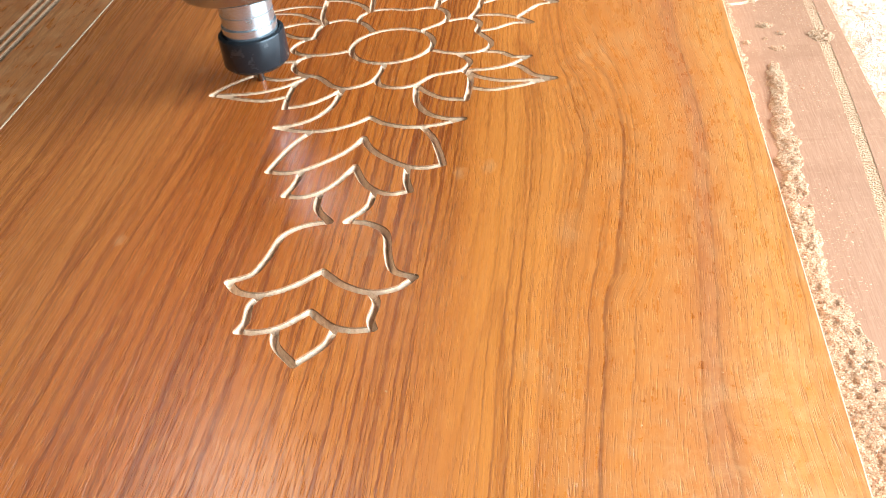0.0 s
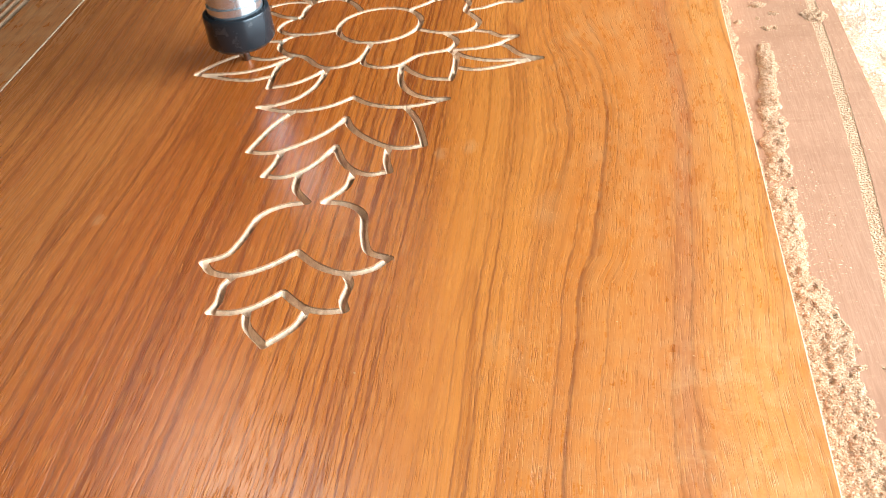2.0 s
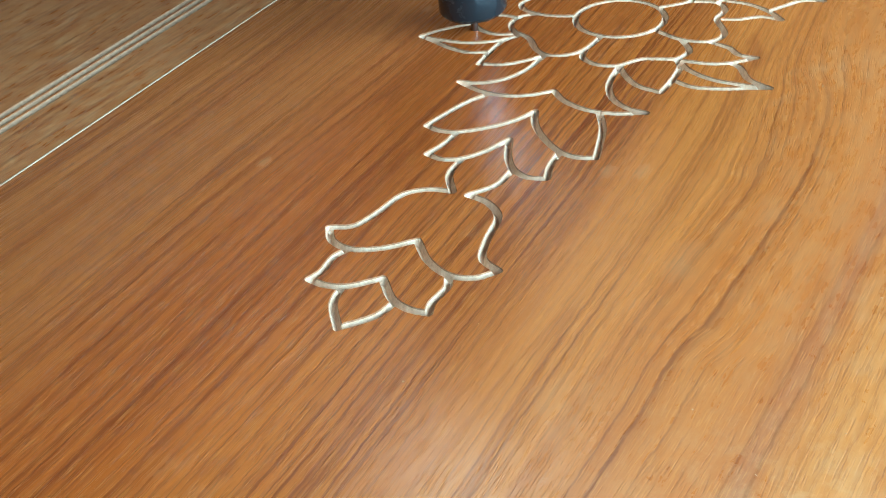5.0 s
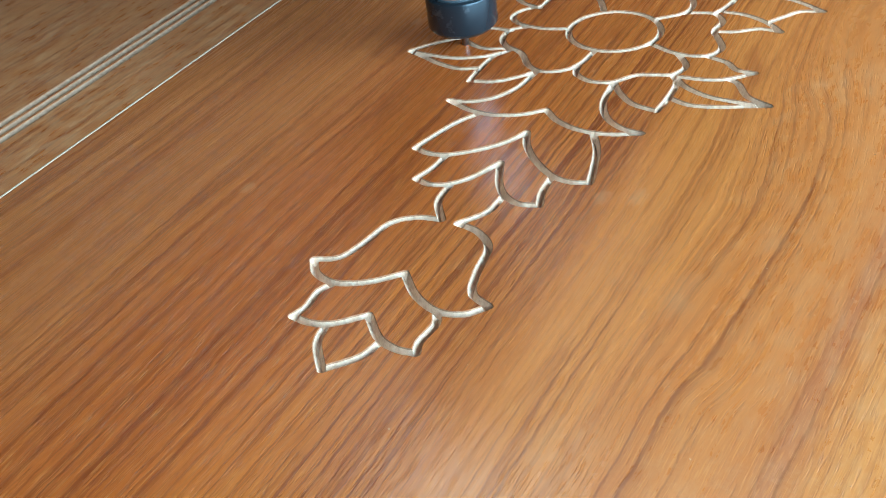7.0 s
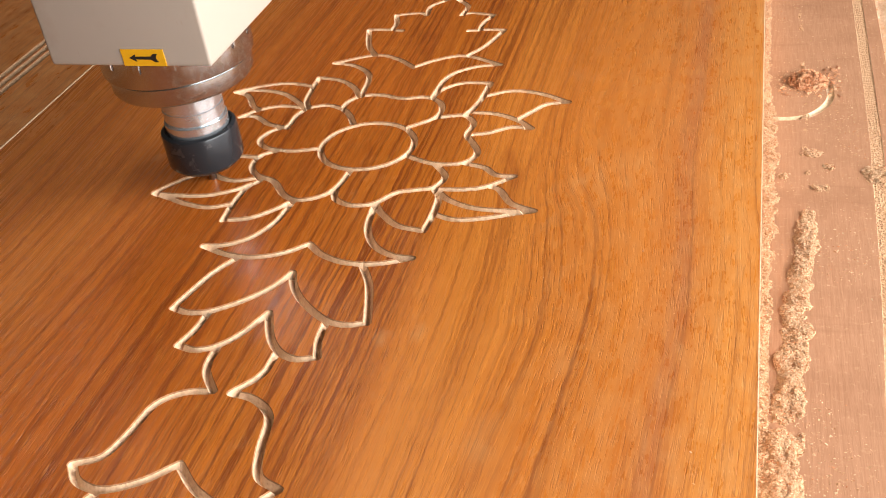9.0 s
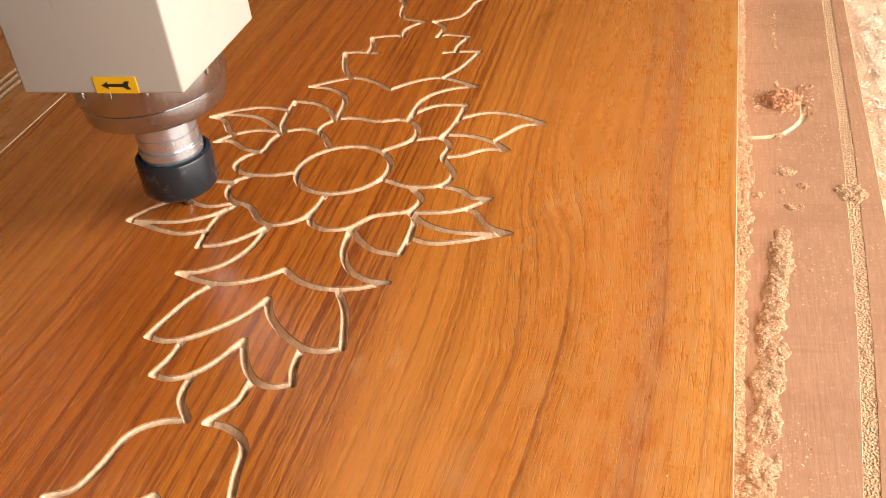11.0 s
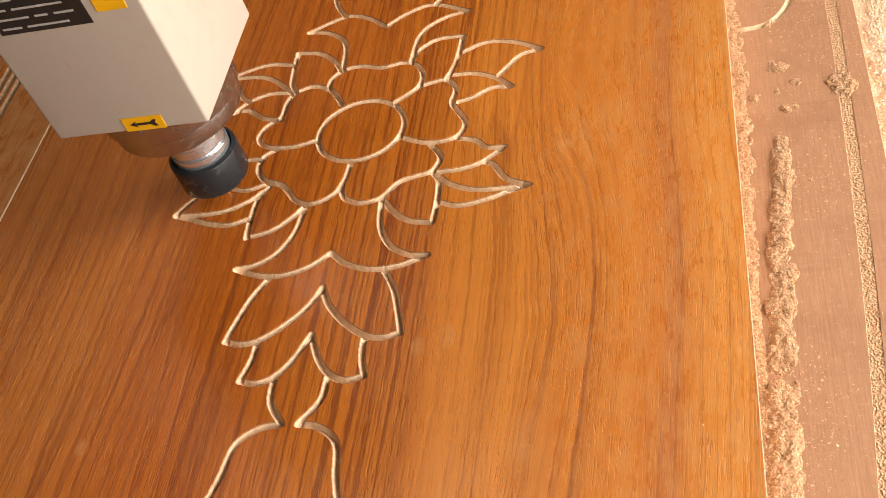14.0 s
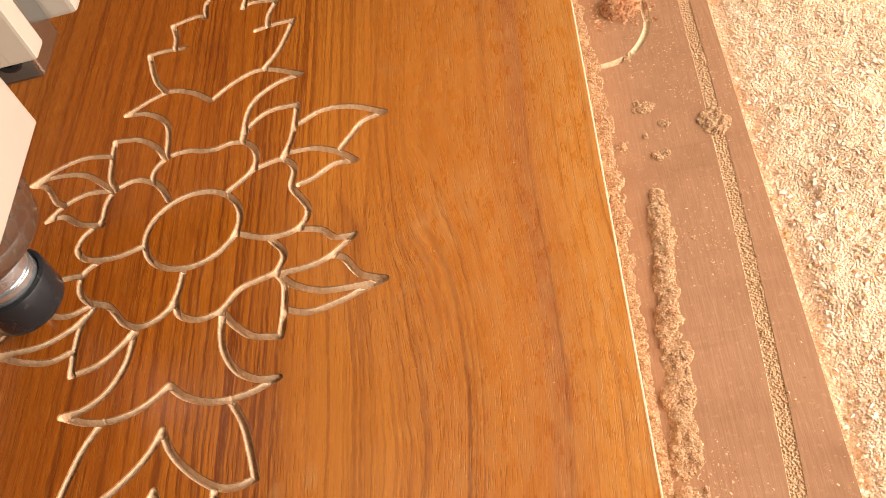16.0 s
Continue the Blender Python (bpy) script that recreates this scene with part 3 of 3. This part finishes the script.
# leaves beside the flower
stroke((27, 62), (32, 75), (45, 85.5), (65, 86), both=False)
stroke((65, 86), (64, 68), (62, 52), (57, 38), both=False)
stroke((66, 66), (83, 74.5), (104, 71.5), (126, 59.5), both=False)
stroke((126, 59.5), (112, 56), (104, 46), (97, 36), both=False)
stroke((60, 42), (78, 41), (95, 33), (107, 22), both=False)
stroke((107, 22), (93, 23), (80, 15), (70, 12), both=False)
stroke((-28, 62), (-37, 76), (-51, 87), (-70, 91), both=False)
stroke((-70, 91), (-69, 72), (-67, 55), (-61, 43), both=False)
stroke((-70, 77), (-92, 81), (-113, 75), (-129, 66), both=False)
stroke((-129, 66), (-116, 60), (-106, 45), (-98, 39), both=False)
stroke((-66, 46), (-88, 64), (-111, 69), (-129, 66), both=False)
stroke((-109, 28), (-98, 39), (-82, 45.5), (-62, 43), both=False)
stroke((-109, 28), (-97, 29), (-82, 18.5), (-66, 14), both=False)
stroke((73, -25), (86, -29), (95, -37), (107, -38), both=False)
stroke((107, -38), (93, -50), (80, -55), (60, -56), both=False)
stroke((93, -50), (101, -54), (111, -68), (126, -75), both=False)
stroke((-71, -26), (-90, -26.5), (-107, -37), both=False)
stroke((-107, -37), (-92, -51), (-76, -56), (-60, -51), both=False)
stroke((-100, -45), (-115, -59), (-126.5, -74), both=False)
stroke((126, -75), (114, -79), (98, -85), (81, -88), (66, -83))
stroke((63, -59), (73, -68), (90, -75), (111, -76), (126, -75))
stroke((59, -55), (65, -65), (66, -84), (65, -101))
stroke((65, -101), (48, -97), (35, -86), (27, -75))
# leaves and bud below the flower
stroke((27, -75), (30, -100), (39, -117), (52, -126), (65.5, -128))
stroke((65.5, -128), (47, -135), (29, -136), (12, -130), (0, -120))
stroke((38, -136), (47, -152), (52.5, -169), (57, -186))
stroke((57, -186), (46, -189), (33, -186), (17, -174), (6, -161), (0, -148))
stroke((34.5, -187), (35.5, -202), (39.5, -215.5))
stroke((39.5, -215.5), (28, -218), (17, -213), (8, -202), (0, -184))
stroke((17, -214), (15.5, -231), (5, -246))
stroke((5, -246), (19, -249), (30.5, -259), (34.5, -279), (40, -295), (52.5, -301.5))
stroke((52.5, -301.5), (44, -311), (30, -314), (14, -307), (0, -294))
stroke((31, -315), (34.5, -323), (33.5, -336), (36, -344))
stroke((36, -344), (25, -345), (13, -341), (0, -329))
stroke((16, -343), (12.5, -356), (0, -370.5))
# crest above the flower
stroke((0, 110), (17, 124), (37, 130), (66, 116))
stroke((66, 116), (47, 111), (31, 95), (27, 62))
stroke((37, 130), (48, 148), (57, 177))
stroke((57, 177), (44, 177.5), (28, 175.5))
stroke((37, 177), (37, 190), (42, 206))
stroke((42, 206), (22, 210), (15, 206))
stroke((15, 207), (16, 224), (4.5, 238))
stroke((4.5, 238), (25, 247), (31.5, 265), (34, 281), (51, 297))
stroke((51, 297), (66, 304), (80, 318))
LINES.append([np.array((32.0 * math.cos(a), -6.5 + 30.5 * math.sin(a))) for a in np.linspace(0, 2 * math.pi, 140)])
board = empty("door_panel", (FLOWER.x, FLOWER.y, 0.0), "glossy teak-grained panel carved with a flower spray on the spoilboard", "wood panel")
BX0, BX1, BY0, BY1 = -276, 254.5, -1300, 640
bv, b_out, b_in, b_rim = carved_sheet([(LINES, 5.0)], (BX0, BX1, BY0, BY1), 6.0, True)
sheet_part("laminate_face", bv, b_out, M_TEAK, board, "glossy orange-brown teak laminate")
sheet_part("carved_groove", bv, b_in, M_CORE, board, "pale carved lines")
sheet_part("cut_rim", bv, b_rim, M_RIM, board, "brown cut edge of the laminate")
part("core", box_bm(BX0 / 1000 - 0.0006, BX1 / 1000 + 0.0006, BY0 / 1000, BY1 / 1000, -T + 0.0003, -0.0062), M_CORE, board, "raw fibreboard core")
lip = bmesh.new()
for xa, xb in ((BX0 / 1000 - 0.0006, BX0 / 1000), (BX1 / 1000, BX1 / 1000 + 0.0006)):
    g = bmesh.ops.create_cube(lip, size=1.0)["verts"]
    for v in g:
        v.co = Vector(((xa + xb) / 2 + v.co.x * (xb - xa), (BY0 + BY1) / 2000 + v.co.y * (BY1 - BY0) / 1000, -0.0032 + v.co.z * 0.0060))
part("trimmed_edge", lip, M_CORE, board, "pale chipped laminate edge")

# the neighbouring panel, butted against it, with border grooves
side = empty("side_panel", (FLOWER.x, FLOWER.y, 0.0), "dusty teak-grained panel with three border grooves beside the carved one", "wood panel")
SX0, SX1 = -560, BX0 - 2.2
gv, g_out, g_in, g_rim = carved_sheet([([curve_through([(x, 620), (x + 3, -1280)], 6) for x in (-353, -344, -335)], 7.0)], (SX0, SX1, BY0, BY1), 3.2, True)
sheet_part("laminate_face", gv, g_out, M_TEAK, side, "dull teak laminate")
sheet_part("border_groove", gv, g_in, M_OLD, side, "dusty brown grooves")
sheet_part("cut_rim", gv, g_rim, M_RIM, side, "brown cut edge of the laminate")
part("core", box_bm(SX0 / 1000, SX1 / 1000, BY0 / 1000, BY1 / 1000, -T + 0.0003, -0.0042), M_CORE, side, "raw fibreboard core")

part("seam_dust", box_bm(SX1 / 1000 + 0.0002, BX0 / 1000 - 0.0008, BY0 / 1000, BY1 / 1000, -0.006, 0.0001), M_PALE, side, "pale dust packed in the seam")


# ---- the router spindle ----
HX, HY = -0.093, 0.706
spindle = empty("router_spindle", (HX, HY, 0.0), "cream square router spindle with black collet nut", "router spindle")
part("cutter", lathe_bm([(0.0015, -0.0035), (0.0025, -0.002), (0.0025, 0.006), (0.003, 0.008), (0.003, 0.02)], 24), M_CARBIDE, spindle, "steel engraving bit", 40)
nut = part("collet_nut", lathe_bm([(0.0177, 0.0145), (0.0215, 0.0145), (0.0239, 0.0170), (0.0244, 0.0180), (0.0244, 0.0385), (0.0239, 0.0400), (0.0222, 0.0410), (0.0212, 0.0405), (0.0205, 0.0385), (0.0191, 0.0385)]), M_NUT, spindle, "black collet nut", 35)
shaft = part("shaft", lathe_bm([(0.0200, 0.0380), (0.0202, 0.0470), (0.0198, 0.0475), (0.0186, 0.0478), (0.0186, 0.0488), (0.0193, 0.0492), (0.0194, 0.0560), (0.0190, 0.0564), (0.0190, 0.0572), (0.0194, 0.0576), (0.0194, 0.0755), (0.0190, 0.0760)]), M_SHAFT, spindle, "bright turned steel shaft", 30)
ring = lathe_bm([(0.0309, 0.0750), (0.0407, 0.0745), (0.0427, 0.0758), (0.0437, 0.0775), (0.0439, 0.0868), (0.0433, 0.0874), (0.0439, 0.0880), (0.0459, 0.0886), (0.0464, 0.0896), (0.0464, 0.1050), (0.0457, 0.1060), (0.0412, 0.1063)], 96)
flange = part("front_flange", ring, M_FLANGE, spindle, "scuffed grey metal flange", 30)
# locking lugs round its upper rim
for i in range(14):
    b = box_bm(0.0454, 0.0476, -0.0021, 0.0021, 0.0990, 0.1058, 0.0008)
    bmesh.ops.rotate(b, matrix=Matrix.Rotation(2 * math.pi * (i + 0.5) / 14, 3, "Z"), verts=b.verts[:])
    part("lug", b, M_FLANGE, spindle, "", 40)
W = 0.051
body = part("housing", box_bm(-W, W, -W, W, 0.1065, 0.40, 0.0022, 3), M_BODY, spindle, "cream painted square housing", 40)
# yellow arrow sticker on the lower edge of the front
FY = -W - 0.0004
st = part("arrow_sticker", box_bm(-0.003, 0.0235, FY - 0.0002, FY + 0.0004, 0.1072, 0.1172), M_YELLOW, body, "yellow arrow sticker")
ar = bmesh.new()
shape = [(0.0005, 0.0122), (0.0050, 0.0146), (0.0042, 0.0130), (0.0140, 0.0131), (0.0160, 0.0147), (0.0185, 0.0147), (0.0170, 0.0122), (0.0185, 0.0097), (0.0160, 0.0097), (0.0140, 0.0113), (0.0042, 0.0114), (0.0050, 0.0098)]
f = ar.faces.new([ar.verts.new((x + 0.001, FY - 0.0003, 0.1 + z)) for x, z in shape])
g = bmesh.ops.extrude_face_region(ar, geom=[f])["geom"]
bmesh.ops.translate(ar, vec=(0, -0.0002, 0), verts=[v for v in g if isinstance(v, bmesh.types.BMVert)])
part("arrow_print", ar, M_BLACK, body, "black printed arrow")
# rating plate higher up, with unreadable print
part("rating_plate", box_bm(-0.040, 0.018, FY - 0.0002, FY + 0.0004, 0.186, 0.226), M_BLACK, body, "black rating plate")
for j in range(6):
    x = -0.037
    for w in ((0.012, 0.026), (0.020, 0.008, 0.012), (0.009, 0.031), (0.016, 0.016), (0.024, 0.010), (0.034,))[j]:
        part("print_bar", box_bm(x, x + w, FY - 0.0005, FY - 0.00022, 0.1890 + j * 0.006, 0.1903 + j * 0.006), M_GREYPRINT, body)
        x += w + 0.004
part("warning_sticker", box_bm(0.024, 0.042, FY - 0.0002, FY + 0.0004, 0.192, 0.212), M_YELLOW, body, "yellow warning sticker")

# carriage plate that holds the spindle, and the clamp block beside it
carriage = empty("spindle_carriage", (HX, HY, 0.0), "cream machine carriage holding the spindle", "carriage")
part("back_plate", box_bm(-0.075, 0.075, W + 0.001, W + 0.016, 0.145, 0.46, 0.002), M_BODY, carriage)
part("clamp_block", box_bm(0.036, 0.062, W + 0.017, W + 0.055, 0.122, 0.46, 0.002), M_FLANGE, carriage, "scuffed aluminium clamp block")
bolt = lathe_bm([(0.006, 0.0), (0.0085, 0.0004), (0.0085, 0.003), (0.007, 0.004), (0.004, 0.004), (0.004, 0.002), (0.001, 0.002)], 24)
bmesh.ops.transform(bolt, matrix=Matrix.Translation((0.049, W + 0.0171, 0.140)) @ Matrix.Rotation(math.pi / 2, 4, "X"), verts=bolt.verts[:])
part("bolt", bolt, M_NUT, carriage, "", 30)
part("cross_beam", box_bm(-0.078, 0.078, W + 0.057, W + 0.10, 0.130, 0.46, 0.003), M_BODY, carriage, "cream painted beam")


# ---- sawdust ----
rng = np.random.default_rng(4)


class Field:
    """Smooth random numbers over the plane, in millimetres."""

    def __init__(self, cell, octaves=3):
        self.g = [(cell / 2 ** o, 0.5 ** o, rng.random((257, 257))) for o in range(octaves)]

    def __call__(self, x, y):
        out, total = 0.0, 0.0
        for cell, amp, g in self.g:
            u, v = np.asarray(x) / cell + 1000.0, np.asarray(y) / cell + 1000.0
            i, j = np.floor(u).astype(int), np.floor(v).astype(int)
            a, b = u - i, v - j
            a, b = a * a * (3 - 2 * a), b * b * (3 - 2 * b)
            i0, i1, j0, j1 = i % 257, (i + 1) % 257, j % 257, (j + 1) % 257
            out = out + amp * (g[i0, j0] * (1 - a) * (1 - b) + g[i1, j0] * a * (1 - b) + g[i0, j1] * (1 - a) * b + g[i1, j1] * a * b)
            total += amp
        return out / total


N_BIG, N_MID, N_FINE = Field(40), Field(12), Field(3.0, 2)
CLUMPS = [(277, -107, 6, 7, 5), (277, -145, 6, 8, 5), (324, 8, 10, 12, 3), (286, 30, 8, 5, 2.5), (296, 14, 5, 4, 2.2), (268, 2, 4, 4, 3), (290, -10, 6, 5, 2)]


def slot_x(y):
    """The long slot's middle line, mm."""
    return np.interp(y, (-740, -410, -295, -200, -100, 0, 120, 640), (280, 300, 309, 316, 321, 324, 326, 328))


def ridge_height(x, y):
    """Height of the loose dust over the spoilboard beside the panel, mm."""
    n, m, f = N_BIG(x, y), N_MID(x, y), N_FINE(x, y)
    strip = np.interp(y, (-900, -280, -250, -100, 60, 110, 400), (2.6, 2.4, 1.7, 1.6, 1.6, 1.3, 1.2))
    wide = np.interp(y, (-900, -480, -400, -350, -330, -290, -240, -173, -119, -66, 60, 110, 400), (28, 29, 32, 33, 29, 19, 9, 7, 9, 11, 13, 8, 7)) * (0.75 + 0.5 * m)
    h = strip * np.clip((1.0 - (x - 254) / wide) * 2.2, -0.5, 1) * np.where(y < -270, 0.7 + 0.6 * m, 0.6 + 0.8 * m)
    cx = np.interp(y, (-900, -290, -259, -226, -188, -136, -97, -48, -30), (262, 262, 265, 267, 270, 274, 276, 282, 283)) + (n - 0.5) * 4
    hw = np.interp(y, (-900, -300, -229, -171, -107, -49, -30), (9, 9, 8, 7.5, 6.5, 6, 2)) * (0.6 + 0.8 * m)
    top = np.interp(y, (-900, -330, -290, -229, -171, -49, -30), (0.5, 1.8, 3.4, 3.3, 3.0, 2.8, 0.3)) * np.clip(2.4 * m - 0.25, 0.1, 1.6)
    h = np.maximum(h, top * np.clip(1.15 - ((x - cx) / hw) ** 2, -0.5, 1))
    # scattered drifts round the slot
    drift = np.interp(y, (-740, -400, -340, -250), (1.0, 0.8, 0.2, 0.0)) * np.clip(3.2 * m - 1.4, -0.5, 1.2) * np.clip(1.3 - ((x - slot_x(y) + 2) / 13) ** 2, -0.5, 1)
    h = np.maximum(h, drift)
    for a, b, p, q, k in CLUMPS:
        h = np.maximum(h, 0.6 * k * (0.3 + 1.4 * m) * np.clip(1.1 - ((x - a) / p) ** 2 - ((y - b) / q) ** 2, -0.5, 1))
    slot = slot_x(y)
    fill = np.clip((n + 0.5 * m - 0.76 - 0.12 * np.clip((y + 60) / 200, -1, 1)) * 14, -0.8, 2.6) - 2.2
    h = np.where(np.abs(x - slot) < 3.6, np.maximum(h, fill), np.maximum(h, -1.0))
    return h - 0.35 + (f - 0.5) * np.where(h > 0.4, 3.0, 0.4)


def bed_height(x, y):
    n, m, f = N_BIG(x, y), N_MID(x, y), N_FINE(x, y)
    near = np.exp(-((x - 340) / 10) ** 2)
    return (n - 0.5) * 6 + (m - 0.5) * 3.5 + (f - 0.5) * 1.6 - 3 * near


def slot_floor(x, y):
    """Level under which no dust shows: the sheet, or the bottom of its long slot."""
    return np.where(np.abs(x - slot_x(y)) < 3.6, -2.75, -0.15)


def heap(name, fn, rect, step, z, place, keep, label, material=M_DUST, floor=slot_floor):
    """A dust surface as a fine grid, kept only where it rises above its support."""
    xs, ys = np.arange(rect[0], rect[1] + step / 2, step), np.arange(rect[2], rect[3] + step / 2, step)
    gx, gy = np.meshgrid(xs, ys, indexing="ij")
    jx, jy = gx + rng.uniform(-0.3, 0.3, gx.shape) * step, gy + rng.uniform(-0.3, 0.3, gx.shape) * step
    jx[0], jx[-1] = gx[0], gx[-1]
    h = fn(jx, jy)
    v = np.stack([jx, jy, h], -1).reshape(-1, 3) / 1000.0
    i = np.arange(gx.size).reshape(gx.shape)
    q = np.stack([i[:-1, :-1], i[1:, :-1], i[1:, 1:], i[:-1, 1:]], -1).reshape(-1, 4)
    if keep:
        q = q[(h - floor(jx, jy)).reshape(-1)[q].max(1) > 0]
    used = np.unique(q)
    remap = np.full(len(v), -1)
    remap[used] = np.arange(len(used))
    me = bpy.data.meshes.new(name)
    me.from_pydata(v[used].tolist(), [], remap[q].tolist())
    me.polygons.foreach_set("use_smooth", [True] * len(me.polygons))
    me.materials.append(material)
    ob = new(name, me)
    ob.location = (place.x, place.y, z)
    return tagged(ob, label, "sawdust", kind="stuff")


def chips(name, fn, n, rect, dens, sizes, z, place, label, lift=0.3, tip=0.5, material=M_FLAKE):
    """Loose shavings: small bent flakes lying on the dust."""
    x, y = rng.uniform(rect[0], rect[1], n * 6), rng.uniform(rect[2], rect[3], n * 6)
    h = fn(x, y)
    ok = np.flatnonzero(rng.random(len(x)) < dens(x, y, h))[:n]
    x, y, h = x[ok], y[ok], np.maximum(h[ok], 0.0) if dens is not bed_density else h[ok]
    k = len(x)
    a = rng.uniform(0, 2 * math.pi, k)
    ln = sizes[0] + (sizes[1] - sizes[0]) * rng.random(k) ** 2.2
    wd = ln * rng.uniform(0.25, 0.7, k)
    tilt, bend = rng.uniform(-tip, tip, (2, k)) * ln / 2, rng.uniform(0.0, 0.22, k) * ln
    ux, uy, vx, vy = np.cos(a), np.sin(a), -np.sin(a), np.cos(a)
    rows = []
    for s, u, b in ((-0.5, -0.5, 0), (-0.5, 0.5, 0), (0, -0.5, 1), (0, 0.5, 1), (0.5, -0.4, 0), (0.5, 0.4, 0)):
        rows.append(np.stack([x + s * ln * ux + u * wd * vx, y + s * ln * uy + u * wd * vy, h + lift + b * bend + s * tilt[0] * 2 + u * tilt[1] * 2 + np.abs(tilt).sum(0) * 0.5], 1))
    v = np.stack(rows, 1).reshape(-1, 3) / 1000.0
    base = np.arange(k)[:, None] * 6
    q = np.concatenate([base + np.array((0, 2, 3, 1)), base + np.array((2, 4, 5, 3))])
    me = bpy.data.meshes.new(name)
    me.from_pydata(v.tolist(), [], q.tolist())
    me.materials.append(material)
    ob = new(name, me)
    ob.location = (place.x, place.y, z)
    return tagged(ob, label, "sawdust", kind="stuff")


def ridge_density(x, y, h):
    return np.where(h > 0.15, 0.9, 0.05 * np.clip((N_BIG(x, y) - 0.42) * 4, 0.05, 1) ** 2)


def bed_density(x, y, h):
    return 0.9 + 0 * x


def film_density(x, y, h):
    return 0.02 + 0.25 * np.clip((x - 60) / 190, 0, 1) ** 2


def clump_height(x, y):
    m, f = N_MID(x, y), N_FINE(x, y)
    return 7 * (0.35 + m) * np.clip(1.1 - ((x - 286) / 13) ** 2 - ((y - 128) / 13) ** 2, -0.5, 1) - 0.4 + (f - 0.5) * 1.6


heap("sawdust_clump", clump_height, (262, 310, 100, 160), 0.9, -T, FLOWER, True, "reddish clump of sawdust on the spoilboard", M_DUST_RED)
chips("red_chips", clump_height, 2600, (266, 308, 106, 152), ridge_density, (0.6, 3.0), -T, FLOWER, "reddish chips lying on the clump", 0.2, 0.5, M_FLAKE_RED)
heap("sawdust_ridge", ridge_height, (254.6, 340, -600, 330), 1.0, -T, FLOWER, True, "pale sawdust swept along the panel edge")
heap("sawdust_bed", bed_height, (341, 720, -740, 700), 2.0, -0.027, FLOWER, False, "thick bright sawdust covering the machine bed", M_DUST_PALE)
chips("wood_chips", ridge_height, 60000, (255, 339, -600, 300), ridge_density, (0.4, 1.5), -T, FLOWER, "loose chips lying on the swept sawdust", 0.10, 0.24)
chips("bed_shavings", bed_height, 42000, (342, 600, -420, 420), bed_density, (0.6, 3.2), -0.027, FLOWER, "loose shavings lying over the machine bed", 0.25, 0.3, M_FLAKE_PALE)
chips("board_specks", lambda x, y: 0 * x, 260, (-250, 250, -420, 380), film_density, (0.4, 1.3), 0.0, FLOWER, "tiny dust specks on the teak panel", 0.05, 0.1)
